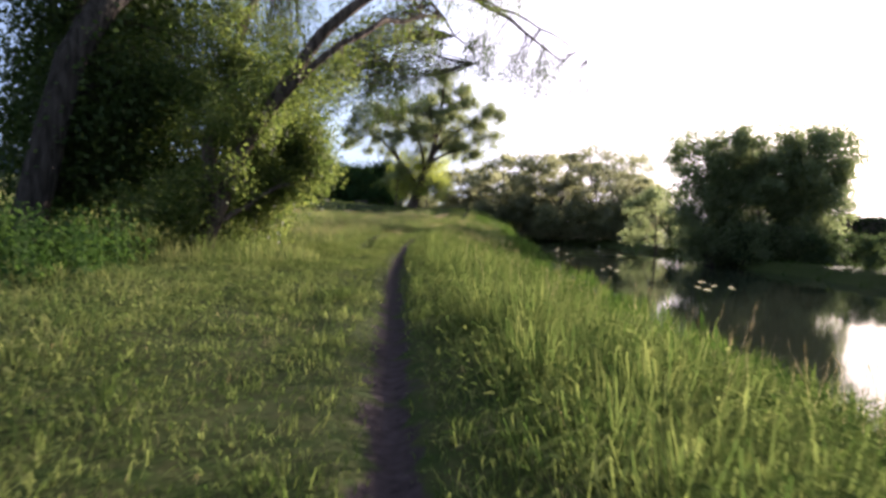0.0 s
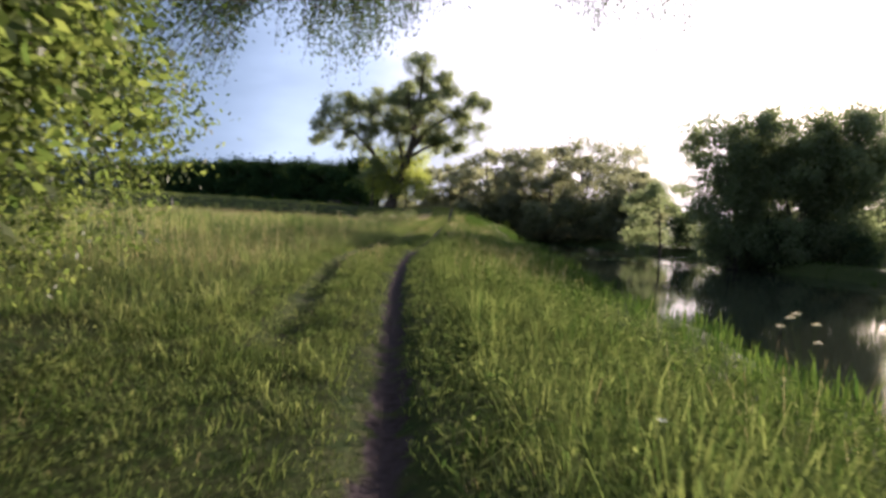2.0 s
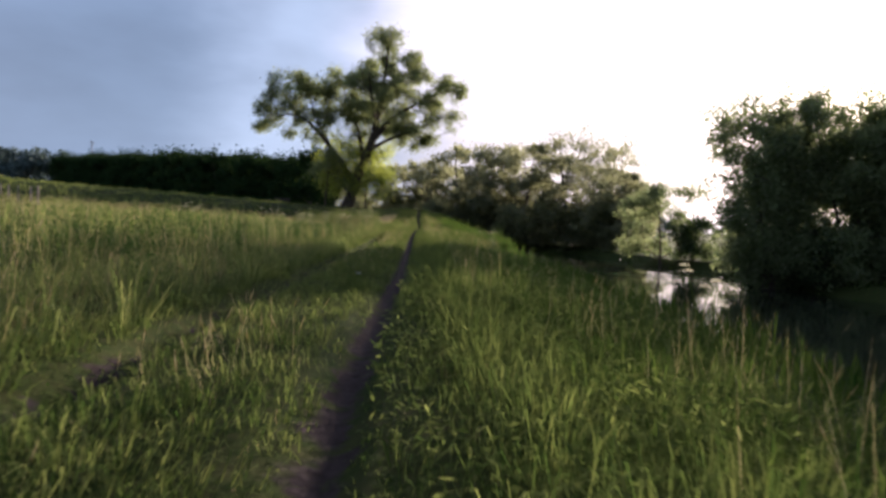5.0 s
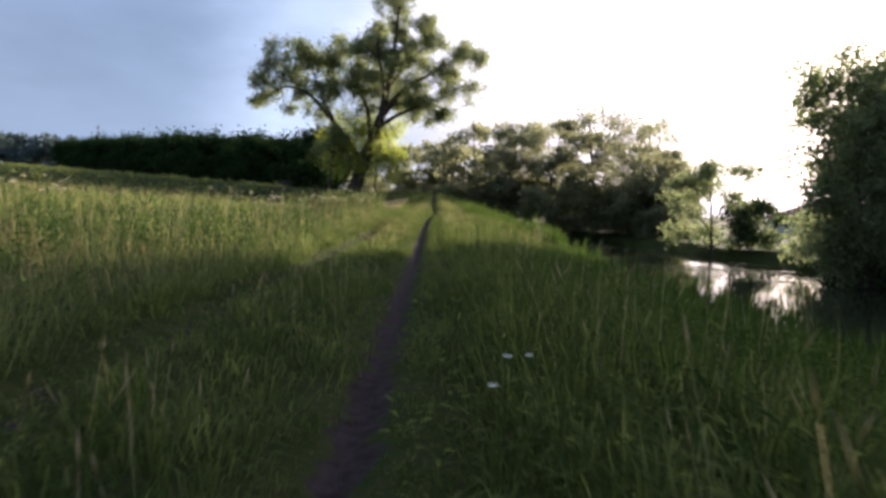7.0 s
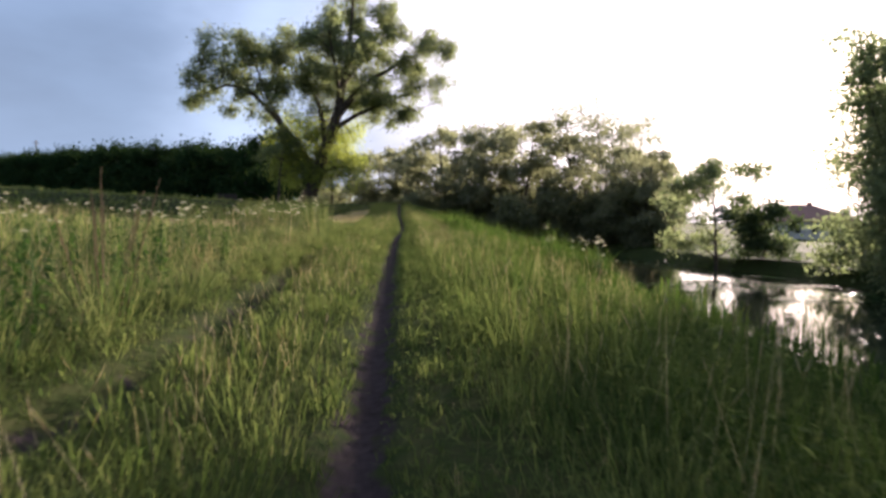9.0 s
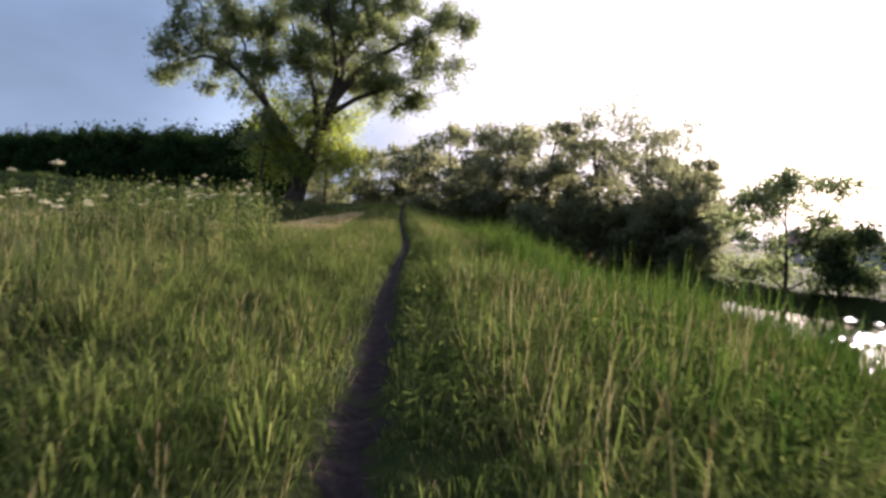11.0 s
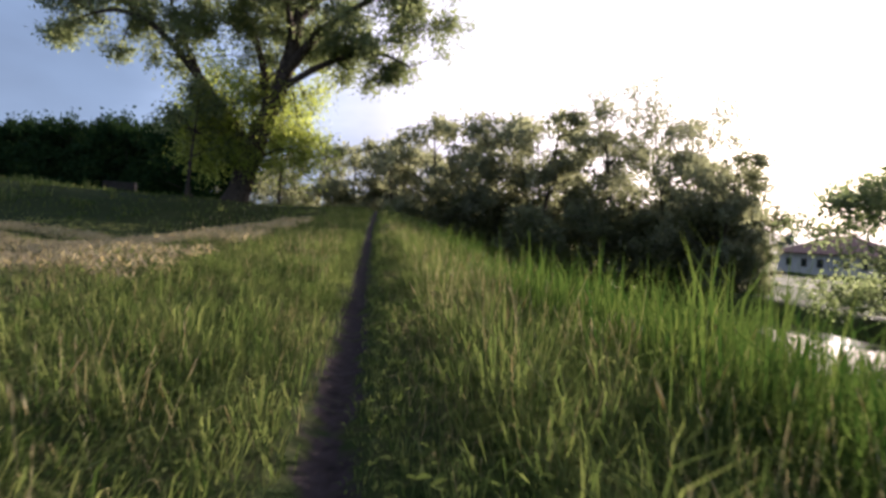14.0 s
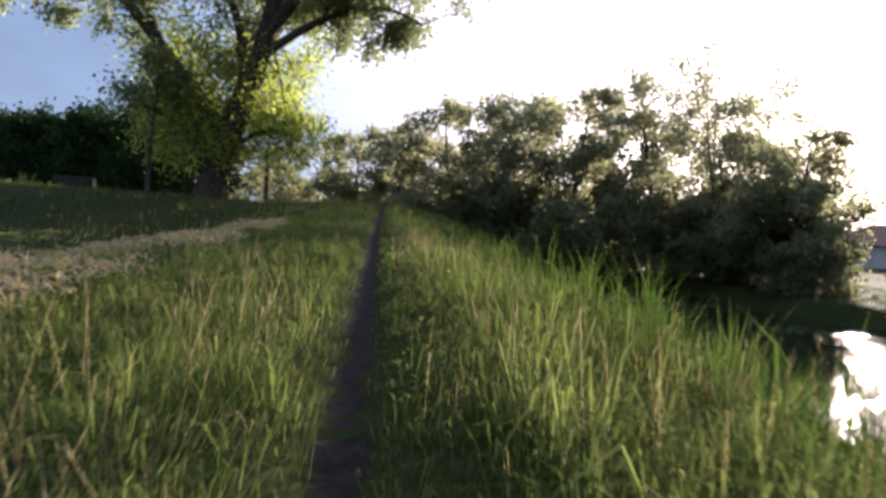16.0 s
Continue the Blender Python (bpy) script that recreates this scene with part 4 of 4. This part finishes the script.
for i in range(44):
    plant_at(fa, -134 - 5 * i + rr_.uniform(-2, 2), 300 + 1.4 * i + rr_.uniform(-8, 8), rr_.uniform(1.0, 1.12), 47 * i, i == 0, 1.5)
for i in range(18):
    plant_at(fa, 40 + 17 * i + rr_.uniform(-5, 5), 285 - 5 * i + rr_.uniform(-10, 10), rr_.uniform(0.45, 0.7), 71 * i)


# the big willow by the path: two leaning trunks, foliage down to the ground, limbs that hang over the path
def near_willow():
    rng = np.random.default_rng(8)
    ox, oy = -1.9, 10.0
    oz = float(ground_z(np.array([ox]), np.array([oy]))[0])

    def build(name, label, limb_list, clouds, part_labels, bark_mat):
        twigs_geo, limbs, limb_geos = Geo(), [], []
        for points, r0, r1, n in limb_list:
            p = curve(points, n)
            p[1:] += rng.normal(0, 0.04, (n - 1, 3))
            r = np.linspace(r0, r1, n)
            limb_geos.append(Geo())
            limb_geos[-1].tube(p, r, 9 if r0 > 0.1 else 6)
            limbs.append((p, r))
        made = []
        for part_name, mat, blobs, leaf, per, spread, hang, slim, droop in clouds:
            made.append((part_name, crown(rng, twigs_geo, limbs, blobs, leaf, per, spread, hang, slim, 0.013 if droop else 0.008, droop, mat, part_name, 0.45)))
        ob = base_at(name, ox, oy, oz, label, "tree")
        inv = Matrix.Translation((-ox, -oy, -oz))
        made.append(("branchwork", twigs_geo.mesh("branchwork", bark_mat)))
        for k, geo in enumerate(limb_geos):
            me = geo.mesh("limb" if k else "trunk", bark_mat)
            me.transform(inv)
            under("limb" if k else "trunk", me, ob, "" if k else part_labels)
        for part_name, me in made:
            me.transform(inv)
            under(part_name, me, ob, kind="stuff")
        return ob

    build("leaning_willow", "willow leaning over the path with foliage to the ground", [
        ([(-1.9, 10, -0.2), (-1.5, 10.05, 1.2), (-0.8, 10.2, 2.9), (0.5, 10.9, 4.3), (1.6, 12.5, 5.6), (2.4, 14.5, 6.6)], 0.125, 0.04, 16),
        ([(-1.4, 10.1, 1.5), (-0.6, 10.2, 2.8), (0.2, 10.6, 3.6), (1.2, 12.6, 4.4)], 0.08, 0.03, 10),
        ([(-2.1, 10.1, -0.2), (-2.2, 11, 2.2), (-2.4, 12.4, 4.2), (-2.3, 14, 6.2)], 0.14, 0.04, 12),
        ([(-2.2, 11, 1.2), (-2.5, 12.8, 1.9), (-2.5, 14.2, 2.4)], 0.06, 0.02, 8),
        ([(-1.7, 10, 0.5), (-1.0, 10.6, 1.1), (-0.6, 11.2, 1.5)], 0.05, 0.02, 8)], [
        ("crown", M_WILLOW, [((-1.5, 11.3, 1.7), (1.1, 1.0, 1.2), 75), ((-0.9, 11.5, 2.7), (1.0, 0.9, 0.9), 60), ((-2.3, 11.6, 1.3), (1.3, 1.4, 1.2), 70), ((-2.5, 14.2, 1.9), (1.1, 1.3, 1.8), 110),
            ((-2.2, 12.4, 3.6), (1.4, 1.5, 1.2), 60), ((-1.0, 11.4, 1.4), (0.8, 0.9, 0.9), 44), ((-1.5, 10.8, 0.8), (0.9, 0.6, 0.7), 40), ((-2.4, 10.9, 3.0), (1.0, 0.8, 1.0), 50), ((-2.5, 9.5, 0.7), (0.7, 0.5, 0.6), 26), ((-1.7, 9.7, 1.4), (0.8, 0.5, 0.9), 16), ((-1.1, 9.9, 2.4), (0.8, 0.5, 0.8), 14)], 0.062, 170, 0.12, 0.45, 0.5, 0.0),
        ("hanging_branch", M_WILLOW, [((0.6, 12.6, 4.6), (0.9, 1.2, 0.6), 30), ((1.6, 14.5, 5.6), (1.2, 1.4, 0.6), 30), ((-2.2, 14.6, 5.4), (1.2, 1.2, 0.9), 44)], 0.07, 70, 0.07, 0.6, 0.36, 0.8)],
        "leaning trunk with furrowed bark", M_BARK)
    build("tall_willow", "tall willow with leaves and bark darkened for shade, limbs reaching over the path", [
        ([(-4.4, 9.4, -0.2), (-4.2, 9.6, 1.6), (-3.8, 10.2, 4.0), (-2.7, 12.6, 6.2), (-1.6, 16, 7.4), (0.4, 19.5, 7.6), (2.6, 22.5, 7.2), (4.2, 24.5, 6.6)], 0.25, 0.03, 22),
        ([(-2.9, 12.4, 6.1), (-3.4, 16, 7.2), (-4.2, 20, 7.6), (-5.4, 24, 7.2)], 0.13, 0.03, 12),
        ([(-1.6, 16, 7.4), (-0.2, 16.8, 6.8), (0.9, 17, 5.6), (2.0, 17.1, 4.3)], 0.06, 0.012, 12),
        ([(0.4, 19.5, 7.6), (-0.6, 20.5, 6.8), (-1.4, 21, 5.6)], 0.05, 0.012, 10),
        ([(1.2, 20.6, 7.5), (3.2, 21.4, 6.9), (4.9, 22, 6.0)], 0.05, 0.012, 10),
        ([(-3.9, 9.8, 2.4), (-4.9, 11.5, 4.4), (-6.2, 13.5, 6.6)], 0.09, 0.04, 10),
        ([(-6.8, 8.2, -0.2), (-7.0, 8.6, 3), (-6.6, 9.5, 7.5)], 0.24, 0.1, 10)], [
        ("crown", M_SHADEWILLOW, [((-6.4, 15.2, 3.2), (2.4, 1.8, 2.8), 150), ((-5.6, 12.6, 2.4), (2.0, 1.8, 2.2), 130), ((-4.2, 11.6, 1.4), (1.5, 1.5, 1.4), 80), ((-4.6, 12.4, 4.8), (2.2, 2.0, 1.4), 90), ((-6.8, 13.8, 6.4), (2.4, 2.4, 1.6), 80),
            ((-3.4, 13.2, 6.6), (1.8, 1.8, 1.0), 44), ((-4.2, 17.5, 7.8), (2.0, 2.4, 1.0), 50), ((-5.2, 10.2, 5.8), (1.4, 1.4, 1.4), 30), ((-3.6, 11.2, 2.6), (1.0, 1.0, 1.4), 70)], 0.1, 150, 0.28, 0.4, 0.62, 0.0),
        ("hanging_branch", M_SHADEWILLOW, [((-1.6, 17.6, 5.0), (1.4, 1.6, 0.9), 80), ((0.2, 18.6, 5.4), (1.2, 1.4, 0.8), 46), ((-3.6, 18.8, 5.0), (1.4, 1.6, 0.9), 56), ((-1.2, 20.6, 5.0), (1.0, 1.2, 0.8), 40),
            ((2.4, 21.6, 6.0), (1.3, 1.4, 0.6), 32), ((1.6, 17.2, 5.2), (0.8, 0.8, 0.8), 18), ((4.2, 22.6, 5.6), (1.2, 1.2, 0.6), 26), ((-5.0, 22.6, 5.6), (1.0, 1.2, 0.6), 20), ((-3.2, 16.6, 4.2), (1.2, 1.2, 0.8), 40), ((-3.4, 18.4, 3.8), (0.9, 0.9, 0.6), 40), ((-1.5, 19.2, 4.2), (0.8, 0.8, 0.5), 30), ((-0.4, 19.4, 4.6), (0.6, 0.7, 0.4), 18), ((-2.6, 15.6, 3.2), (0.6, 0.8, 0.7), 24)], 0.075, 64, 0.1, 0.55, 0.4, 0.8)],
        "thick leaning trunk with bark darkened for shade", M_SHADEBARK)


near_willow()


# ---------------------------------------------------------------- plants of the verge
def leafy_stems(name, label, spots, mat, low, high, leaf, pairs=7):
    """Upright stems with leaves all the way up, as nettles have."""
    xs, ys = (np.concatenate(v) for v in zip(*spots))
    m = len(xs)
    zs, h = ground_z(xs, ys), RNG.uniform(low, high, m)
    lx, ly = RNG.normal(0, 0.12, m) * h, RNG.normal(0, 0.12, m) * h
    k = np.repeat(np.arange(m), pairs * 2)
    f = np.tile(np.repeat(np.linspace(0.25, 1.0, pairs), 2), m)
    a = np.tile(np.arange(pairs * 2) * 1.62, m) + RNG.uniform(0, 6.3, m)[k]
    at = np.stack([xs[k] + lx[k] * f, ys[k] + ly[k] * f, zs[k] + h[k] * f], -1)
    out = np.stack([np.cos(a), np.sin(a), RNG.normal(-0.25, 0.3, len(a))], -1)
    across = np.stack([-np.sin(a), np.cos(a), RNG.normal(0, 0.3, len(a))], -1)
    s = (leaf * RNG.uniform(0.6, 1.2, len(a)) * (1.15 - 0.6 * f))[:, None]
    v = np.stack([at, at + out * s * 0.4 + across * s * 0.24 + (0, 0, 0.01), at + out * s - (0, 0, 0.02), at + out * s * 0.4 - across * s * 0.24 + (0, 0, 0.01)], 1).reshape(-1, 3)
    q = np.arange(len(v)).reshape(-1, 4)
    sv, sq, st = blades(xs, ys, h, 0.008 * np.ones(m), np.hypot(lx, ly) / h * 0.5)
    n0 = len(v)
    tagged(new(name, mesh_np(name, np.concatenate([v, sv]), np.concatenate([q, sq + n0]), st + n0, mat)), label, "plants", kind="stuff")


def patch(n, x, y, rx_, ry_):
    r, a = np.sqrt(RNG.uniform(0, 1, n)), RNG.uniform(0, 2 * np.pi, n)
    return x + rx_ * r * np.cos(a), y + ry_ * r * np.sin(a)


leafy_stems("nettles", "dark green nettles under the willow", [patch(120, -2.0, 6.4, 1.0, 1.0), patch(90, -2.8, 8.2, 1.1, 0.9), patch(110, -4.5, 6.8, 1.5, 1.2)], M_NETTLE, 0.35, 0.75, 0.11)
leafy_stems("bank_herbs", "broad-leaved green herbs on the bank", [patch(60, 1.6, 18.6, 1.0, 2.0), patch(40, 2.9, 11, 1.0, 3.4), patch(70, 0.6, 48, 1.0, 2.5), patch(90, 0.9, 64.5, 1.3, 2.8), patch(60, 0.4, 69, 1.2, 2.5), patch(40, 4.0, 6, 0.8, 3), patch(60, 1.2, 57, 1.0, 3)], M_REED, 0.26, 0.46, 0.08)
leafy_stems("meadow_herbs", "dark leafy weeds among the meadow grass", [patch(420, -5.6, 40, 2.6, 6.5), patch(200, -5.4, 30, 2.2, 5)], M_NETTLE, 0.4, 0.85, 0.085, 9)


leafy_stems("tall_weeds", "tall seeding weeds standing beside the mown field", [patch(260, -5.0, 53.8, 1.3, 2.0), patch(120, -6.6, 54.6, 1.6, 1.8)], M_TALL, 0.75, 1.12, 0.08, 11)


def umbel_plant(seed):
    """A cow parsley plant: forked stems that carry domed white heads of florets."""
    rng = np.random.default_rng(seed)
    wood = Geo()
    ob = base_at("cow_parsley", 0, 0, 0, "tall white-flowered cow parsley on green stems", "flower", "cow parsley")
    heads = []
    for k in range(5):
        a = rng.uniform(0, 6.28)
        reach, h = rng.uniform(0.05, 0.28), rng.uniform(0.7, 1.0)
        top = np.array([math.cos(a) * reach, math.sin(a) * reach, h])
        wood.tube(curve([(0, 0, -0.05), (0, 0, 0.35), top * (0.6, 0.6, 0.75), top], 8), np.linspace(0.005, 0.002, 8), 4)
        heads.append(top)
    under("stem", wood.mesh("stem", M_STEM), ob)
    for top in heads:
        at = []
        for j in range(9):
            b, r = 0.7 * j, 0.005 + 0.027 * math.sqrt(j / 9)
            c = top + np.array([math.cos(b * 3.43) * r, math.sin(b * 3.43) * r, 0.02 - r * 0.5])
            at.append(c + rng.normal(0, 0.006, (9, 3)) * (1, 1, 0.4))
        at = np.concatenate(at)
        v, q = leaf_quads(rng, at, 0.008, -0.2, 0.9)
        under("flower_head", mesh_np("flower_head", v, q, None, M_UMBEL), ob, "domed white umbel of florets")
    return ob


up = [umbel_plant(s) for s in (71, 72, 73)]
first_up = set()
spots_up = [(-4.6, 41.5), (-3.9, 43.2), (-4.9, 45), (-3.7, 46.4), (-5.6, 45.6), (-6.6, 48.4), (-4.1, 51.2), (-7.8, 48), (-3.5, 47.8), (-5.4, 43), (-4.2, 44.5), (-6.4, 44), (-5.0, 46), (-4.4, 47.6), (-6.0, 47), (-7.4, 45.5), (-3.9, 49), (-5.2, 50.2), (-4.5, 52.6), (-4.9, 54.2), (-5.6, 53.6), (-4.2, 54.6), (-4.6, 53.4), (-5.2, 52.9), (-5.8, 54.6), (-6.4, 53.8), (-4.4, 55.2), (-5.3, 55), (-4.1, 53.4), (-6.9, 54.8),
            (1.4, 44.2), (1.7, 45.2), (1.2, 46.6), (1.9, 47.6), (4.8, 8.3), (4.3, 11.3), (3.8, 14.6), (-6.4, 36), (-7.2, 38), (-8.6, 40.4), (0.9, 62.4), (2.2, 57.5), (1.6, 24.5)]
for i, (x, y) in enumerate(spots_up):
    o = up[i % 3]
    plant_at(o, x, y, (0.9 if x > 3 else 0.85 if y < 52 or x > 0 else 0.98) + 0.25 * ((i * 37) % 10) / 10, 53 * i, o.name not in first_up, 0.02)
    first_up.add(o.name)


def dock_plant(x, y):
    """Upright brown stalks, each with a rough spindle of seed towards the top."""
    rng = np.random.default_rng(77)
    ob = base_at("dock_plant", x, y, float(ground_z(np.array([x]), np.array([y]))[0]), "tall brown dock stalks gone to seed in the meadow", "plant")
    for k in range(8):
        a, r, h = rng.uniform(0, 6.28), rng.uniform(0.02, 0.3), rng.uniform(0.8, 1.12)
        foot, top = np.array([math.cos(a) * r * 0.5, math.sin(a) * r * 0.5, -0.03]), np.array([math.cos(a) * r * 1.7, math.sin(a) * r * 1.7, h])
        p = curve([foot, (foot + top) / 2 - (0.02, 0, 0), top], 8)
        stalk = Geo()
        stalk.tube(p, np.linspace(0.006, 0.002, 8), 5)
        st = under("stalk", stalk.mesh("stalk", M_DOCK), ob)
        head = Geo()
        f = np.linspace(0.55, 1.0, 16)[:, None]
        head.tube(foot + (top - foot) * f + rng.normal(0, 0.002, (16, 3)), np.sin(np.linspace(0.25, 3.0, 16)) * rng.uniform(0.001, 0.0045, 16) + 0.001, 6)
        under("seed_head", head.mesh("seed_head", M_DOCK), st)


dock_plant(-3.3, 40.2)


def white_flower(seed, x, y, h, size=1.0):
    rng = np.random.default_rng(seed)
    ob = base_at("white_flower", x, y, float(ground_z(np.array([x]), np.array([y]))[0]), "single white wild flower on a thin stem", "flower", "white flowers")
    wood = Geo()
    top = np.array([rng.uniform(-0.05, 0.05), rng.uniform(-0.05, 0.05), h])
    wood.tube(curve([(0, 0, 0), top * (0.3, 0.3, 0.5), top], 6), np.linspace(0.003, 0.0015, 6), 4)
    under("stem", wood.mesh("stem", M_STEM), ob)
    ang = np.arange(7) / 7 * 2 * np.pi
    v = [(0, 0, 0)]
    for a in ang:
        for da, r, z in ((-0.28, 0.009, 0.002), (0.0, 0.015, 0.006), (0.28, 0.009, 0.002)):
            v.append((math.cos(a + da) * r, math.sin(a + da) * r, z))
    v = np.array(v) * size + top
    q = [(0, 1 + 3 * i, 2 + 3 * i, 3 + 3 * i) for i in range(7)]
    under("petals", mesh_np("petals", v, q, None, M_PETAL), ob)


for k, (x, y, h) in enumerate([(-0.40, 29.5, 0.42), (-0.34, 29.65, 0.4), (-0.37, 29.42, 0.36), (-1.1, 27.5, 0.19), (0.9, 50.6, 0.45), (1.1, 52.0, 0.5), (0.6, 52.6, 0.48), (1.5, 53.1, 0.5), (0.3, 53.8, 0.5), (1.8, 51.6, 0.5), (0.9, 54.4, 0.52), (1.3, 55.3, 0.5), (0.2, 57.0, 0.5), (1.6, 58.2, 0.5), (0.7, 59.6, 0.5), (-0.9, 55.2, 0.3), (1.9, 63.8, 0.5), (0.6, 65.5, 0.5), (1.0, 66.4, 0.52), (2.3, 19.0, 0.5), (1.6, 11.0, 0.4)]):
    white_flower(100 + k, x, y, h, 2.2 if y == 27.5 else 1.0)

# ---------------------------------------------------------------- on the river
px_, py_ = RNG.uniform(3, 30, 26000), RNG.uniform(63, 112, 26000)
de, _ = river_edge(px_, py_)
streak = value_noise(px_ / 5.5, py_ / 2.0, 81) * 0.6 + value_noise(px_ / 1.6, py_ / 0.9, 82) * 0.4
px_, py_ = keep((de < -0.6) & (streak > 0.60), px_, py_)
px_, py_ = px_[:2200], py_[:2200]
npad = len(px_)
pr = RNG.uniform(0.09, 0.2, npad)
th_ = np.linspace(0.25, 2 * np.pi - 0.25, 8)
turn_ = RNG.uniform(0, 6.28, npad)
ring_x, ring_y = px_[:, None] + pr[:, None] * np.cos(th_ + turn_[:, None]), py_[:, None] + pr[:, None] * np.sin(th_ + turn_[:, None])
tilt_ = RNG.normal(0, 0.03, (npad, 2))
ring_z = WATER_Z + 0.018 + np.abs((ring_x - px_[:, None]) * tilt_[:, :1] + (ring_y - py_[:, None]) * tilt_[:, 1:])
pad_v = np.concatenate([np.stack([px_, py_, np.full(npad, WATER_Z + 0.012)], -1)[:, None], np.stack([ring_x, ring_y, ring_z], -1)], 1).reshape(-1, 3)
pad_t = np.concatenate([np.arange(npad)[:, None] * 9 + np.array([[0, i, i + 1]]) for i in range(1, 8)])
tagged(new("lily_pads", mesh_np("lily_pads", pad_v, None, pad_t, M_PAD)), "floating green lily pads in drifts on the river", "water plants", kind="stuff")


# ---------------------------------------------------------------- beyond
def house():
    hx_, hy_ = 66.0, 152.0
    z = float(ground_z(np.array([hx_]), np.array([hy_]))[0])
    ob = base_at("house", hx_, hy_, z, "low house with pale walls and a hipped red roof", "house", turn=8)
    bm = bmesh.new()
    box(bm, 8, 6, 1.5, 16, 12, 3.6)
    part("wall", bm, M_WALL, ob)
    bm = bmesh.new()
    lo = [bm.verts.new(v) for v in ((-0.7, -0.7, 3.25), (16.7, -0.7, 3.25), (16.7, 12.7, 3.25), (-0.7, 12.7, 3.25))]
    lo2 = [bm.verts.new((v.co.x, v.co.y, 3.42)) for v in lo]
    hi = [bm.verts.new((5.6, 6, 6.6)), bm.verts.new((10.4, 6, 6.6))]
    for i in range(4):
        bm.faces.new((lo[i], lo[(i + 1) % 4], lo2[(i + 1) % 4], lo2[i]))
    bm.faces.new((lo2[0], lo2[1], hi[1], hi[0]))
    bm.faces.new((lo2[1], lo2[2], hi[1]))
    bm.faces.new((lo2[2], lo2[3], hi[0], hi[1]))
    bm.faces.new((lo2[3], lo2[0], hi[0]))
    bm.faces.new(lo[::-1])
    roof = part("roof", bm, M_ROOF, ob)
    bm = bmesh.new()
    box(bm, 11, 7.5, 6.4, 0.7, 0.7, 1.6, 0.03)
    part("chimney", bm, M_ROOF, roof)
    for k in range(4):
        for face in (0, 1):
            if face and k > 2:
                continue
            cx, cy = ((2.6 + 3.6 * k, -0.03) if not face else (-0.03, 2.4 + 3.5 * k))
            sx, sy = (1.3, 0.1) if not face else (0.1, 1.3)
            bm = bmesh.new()
            box(bm, cx, cy, 1.8, sx, sy, 1.4, 0.01)
            w = part("window", bm, M_POST, ob)
            bm = bmesh.new()
            box(bm, cx, cy, 1.8, sx * (0.84 if not face else 1.3), sy * (1.3 if not face else 0.84), 1.2, 0.005)
            part("pane", bm, M_GLASS, w)


house()


def post(x, y, h, r, name, label, group):
    z = float(ground_z(np.array([x]), np.array([y]))[0])
    ob = base_at(name, x, y, z, label, "post", group)
    bm = bmesh.new()
    bmesh.ops.create_cone(bm, segments=9, radius1=r, radius2=r * 0.85, depth=h + 0.3, cap_ends=True, matrix=Matrix.Translation((0, 0, h / 2 - 0.15)))
    for v in bm.verts:
        v.co.x += 0.05 * r * math.sin(9 * v.co.z)
    part("shaft", bm, M_POST, ob)
    return ob


for x, y in ((-25, 58), (-29.5, 63.5), (-34, 69), (-21, 52.5), (-38.5, 74.5)):
    post(x, y, 1.2, 0.07, "fence_post", "weathered wooden fence post in the meadow", "fence posts")
for x, y in ((-122, 236), (-106, 232)):
    p = post(x, y, 17, 0.2, "utility_pole", "tall wooden utility pole beyond the plantation", "utility poles")
    bm = bmesh.new()
    box(bm, 0, 0, 16.2, 2.0, 0.14, 0.16, 0.01)
    part("crossarm", bm, M_POST, p)


def trough(x, y):
    z = float(ground_z(np.array([x]), np.array([y]))[0])
    ob = base_at("cattle_trough", x, y, z, "dark wooden cattle trough standing in the field", "trough", turn=15)
    for sy in (-0.4, 0.4):
        bm = bmesh.new()
        box(bm, 0, sy, 0.5, 1.9, 0.06, 0.5, 0.01)
        part("side_board", bm, M_DARKWOOD, ob)
    for sx in (-0.92, 0.92):
        bm = bmesh.new()
        box(bm, sx, 0, 0.5, 0.06, 0.74, 0.5, 0.01)
        part("end_board", bm, M_DARKWOOD, ob)
    bm = bmesh.new()
    box(bm, 0, 0, 0.3, 1.78, 0.74, 0.05)
    part("bottom", bm, M_DARKWOOD, ob)
    for sx in (-0.8, 0.8):
        for sy in (-0.46, 0.46):
            bm = bmesh.new()
            box(bm, sx, sy, 0.33, 0.1, 0.08, 0.86, 0.01)
            part("leg", bm, M_DARKWOOD, ob)


trough(-20.5, 98.0)


# clipped dark hedge on the far side
def clipped_hedge():
    x0, y0, ln, wd, ht = 35.6, 72.0, 7.5, 2.6, 4.4
    z = float(ground_z(np.array([x0 + 4]), np.array([y0]))[0])
    rng = np.random.default_rng(9)
    ob = base_at("clipped_hedge", x0 + ln / 2, y0, z, "tall dark clipped hedge beyond the far bank", "hedge", turn=-8)
    n = 9000
    at = rng.uniform(-0.5, 0.5, (n, 3)) * (ln, wd, ht)
    face = rng.integers(0, 3, n)
    sign = rng.choice([-0.5, 0.5], n)
    for k, size in enumerate((ln, wd, ht)):
        at[face == k, k] = sign[face == k] * size
    at[:, 2] += ht / 2
    v, q = leaf_quads(rng, at + rng.normal(0, 0.12, (n, 3)), 0.26, 0.2, 0.6)
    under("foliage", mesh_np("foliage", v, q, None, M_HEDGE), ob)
    bm = bmesh.new()
    box(bm, 0, 0, ht / 2, ln - 0.3, wd - 0.3, ht - 0.2)
    part("inner_core", bm, M_DARKBARK, ob)


clipped_hedge()
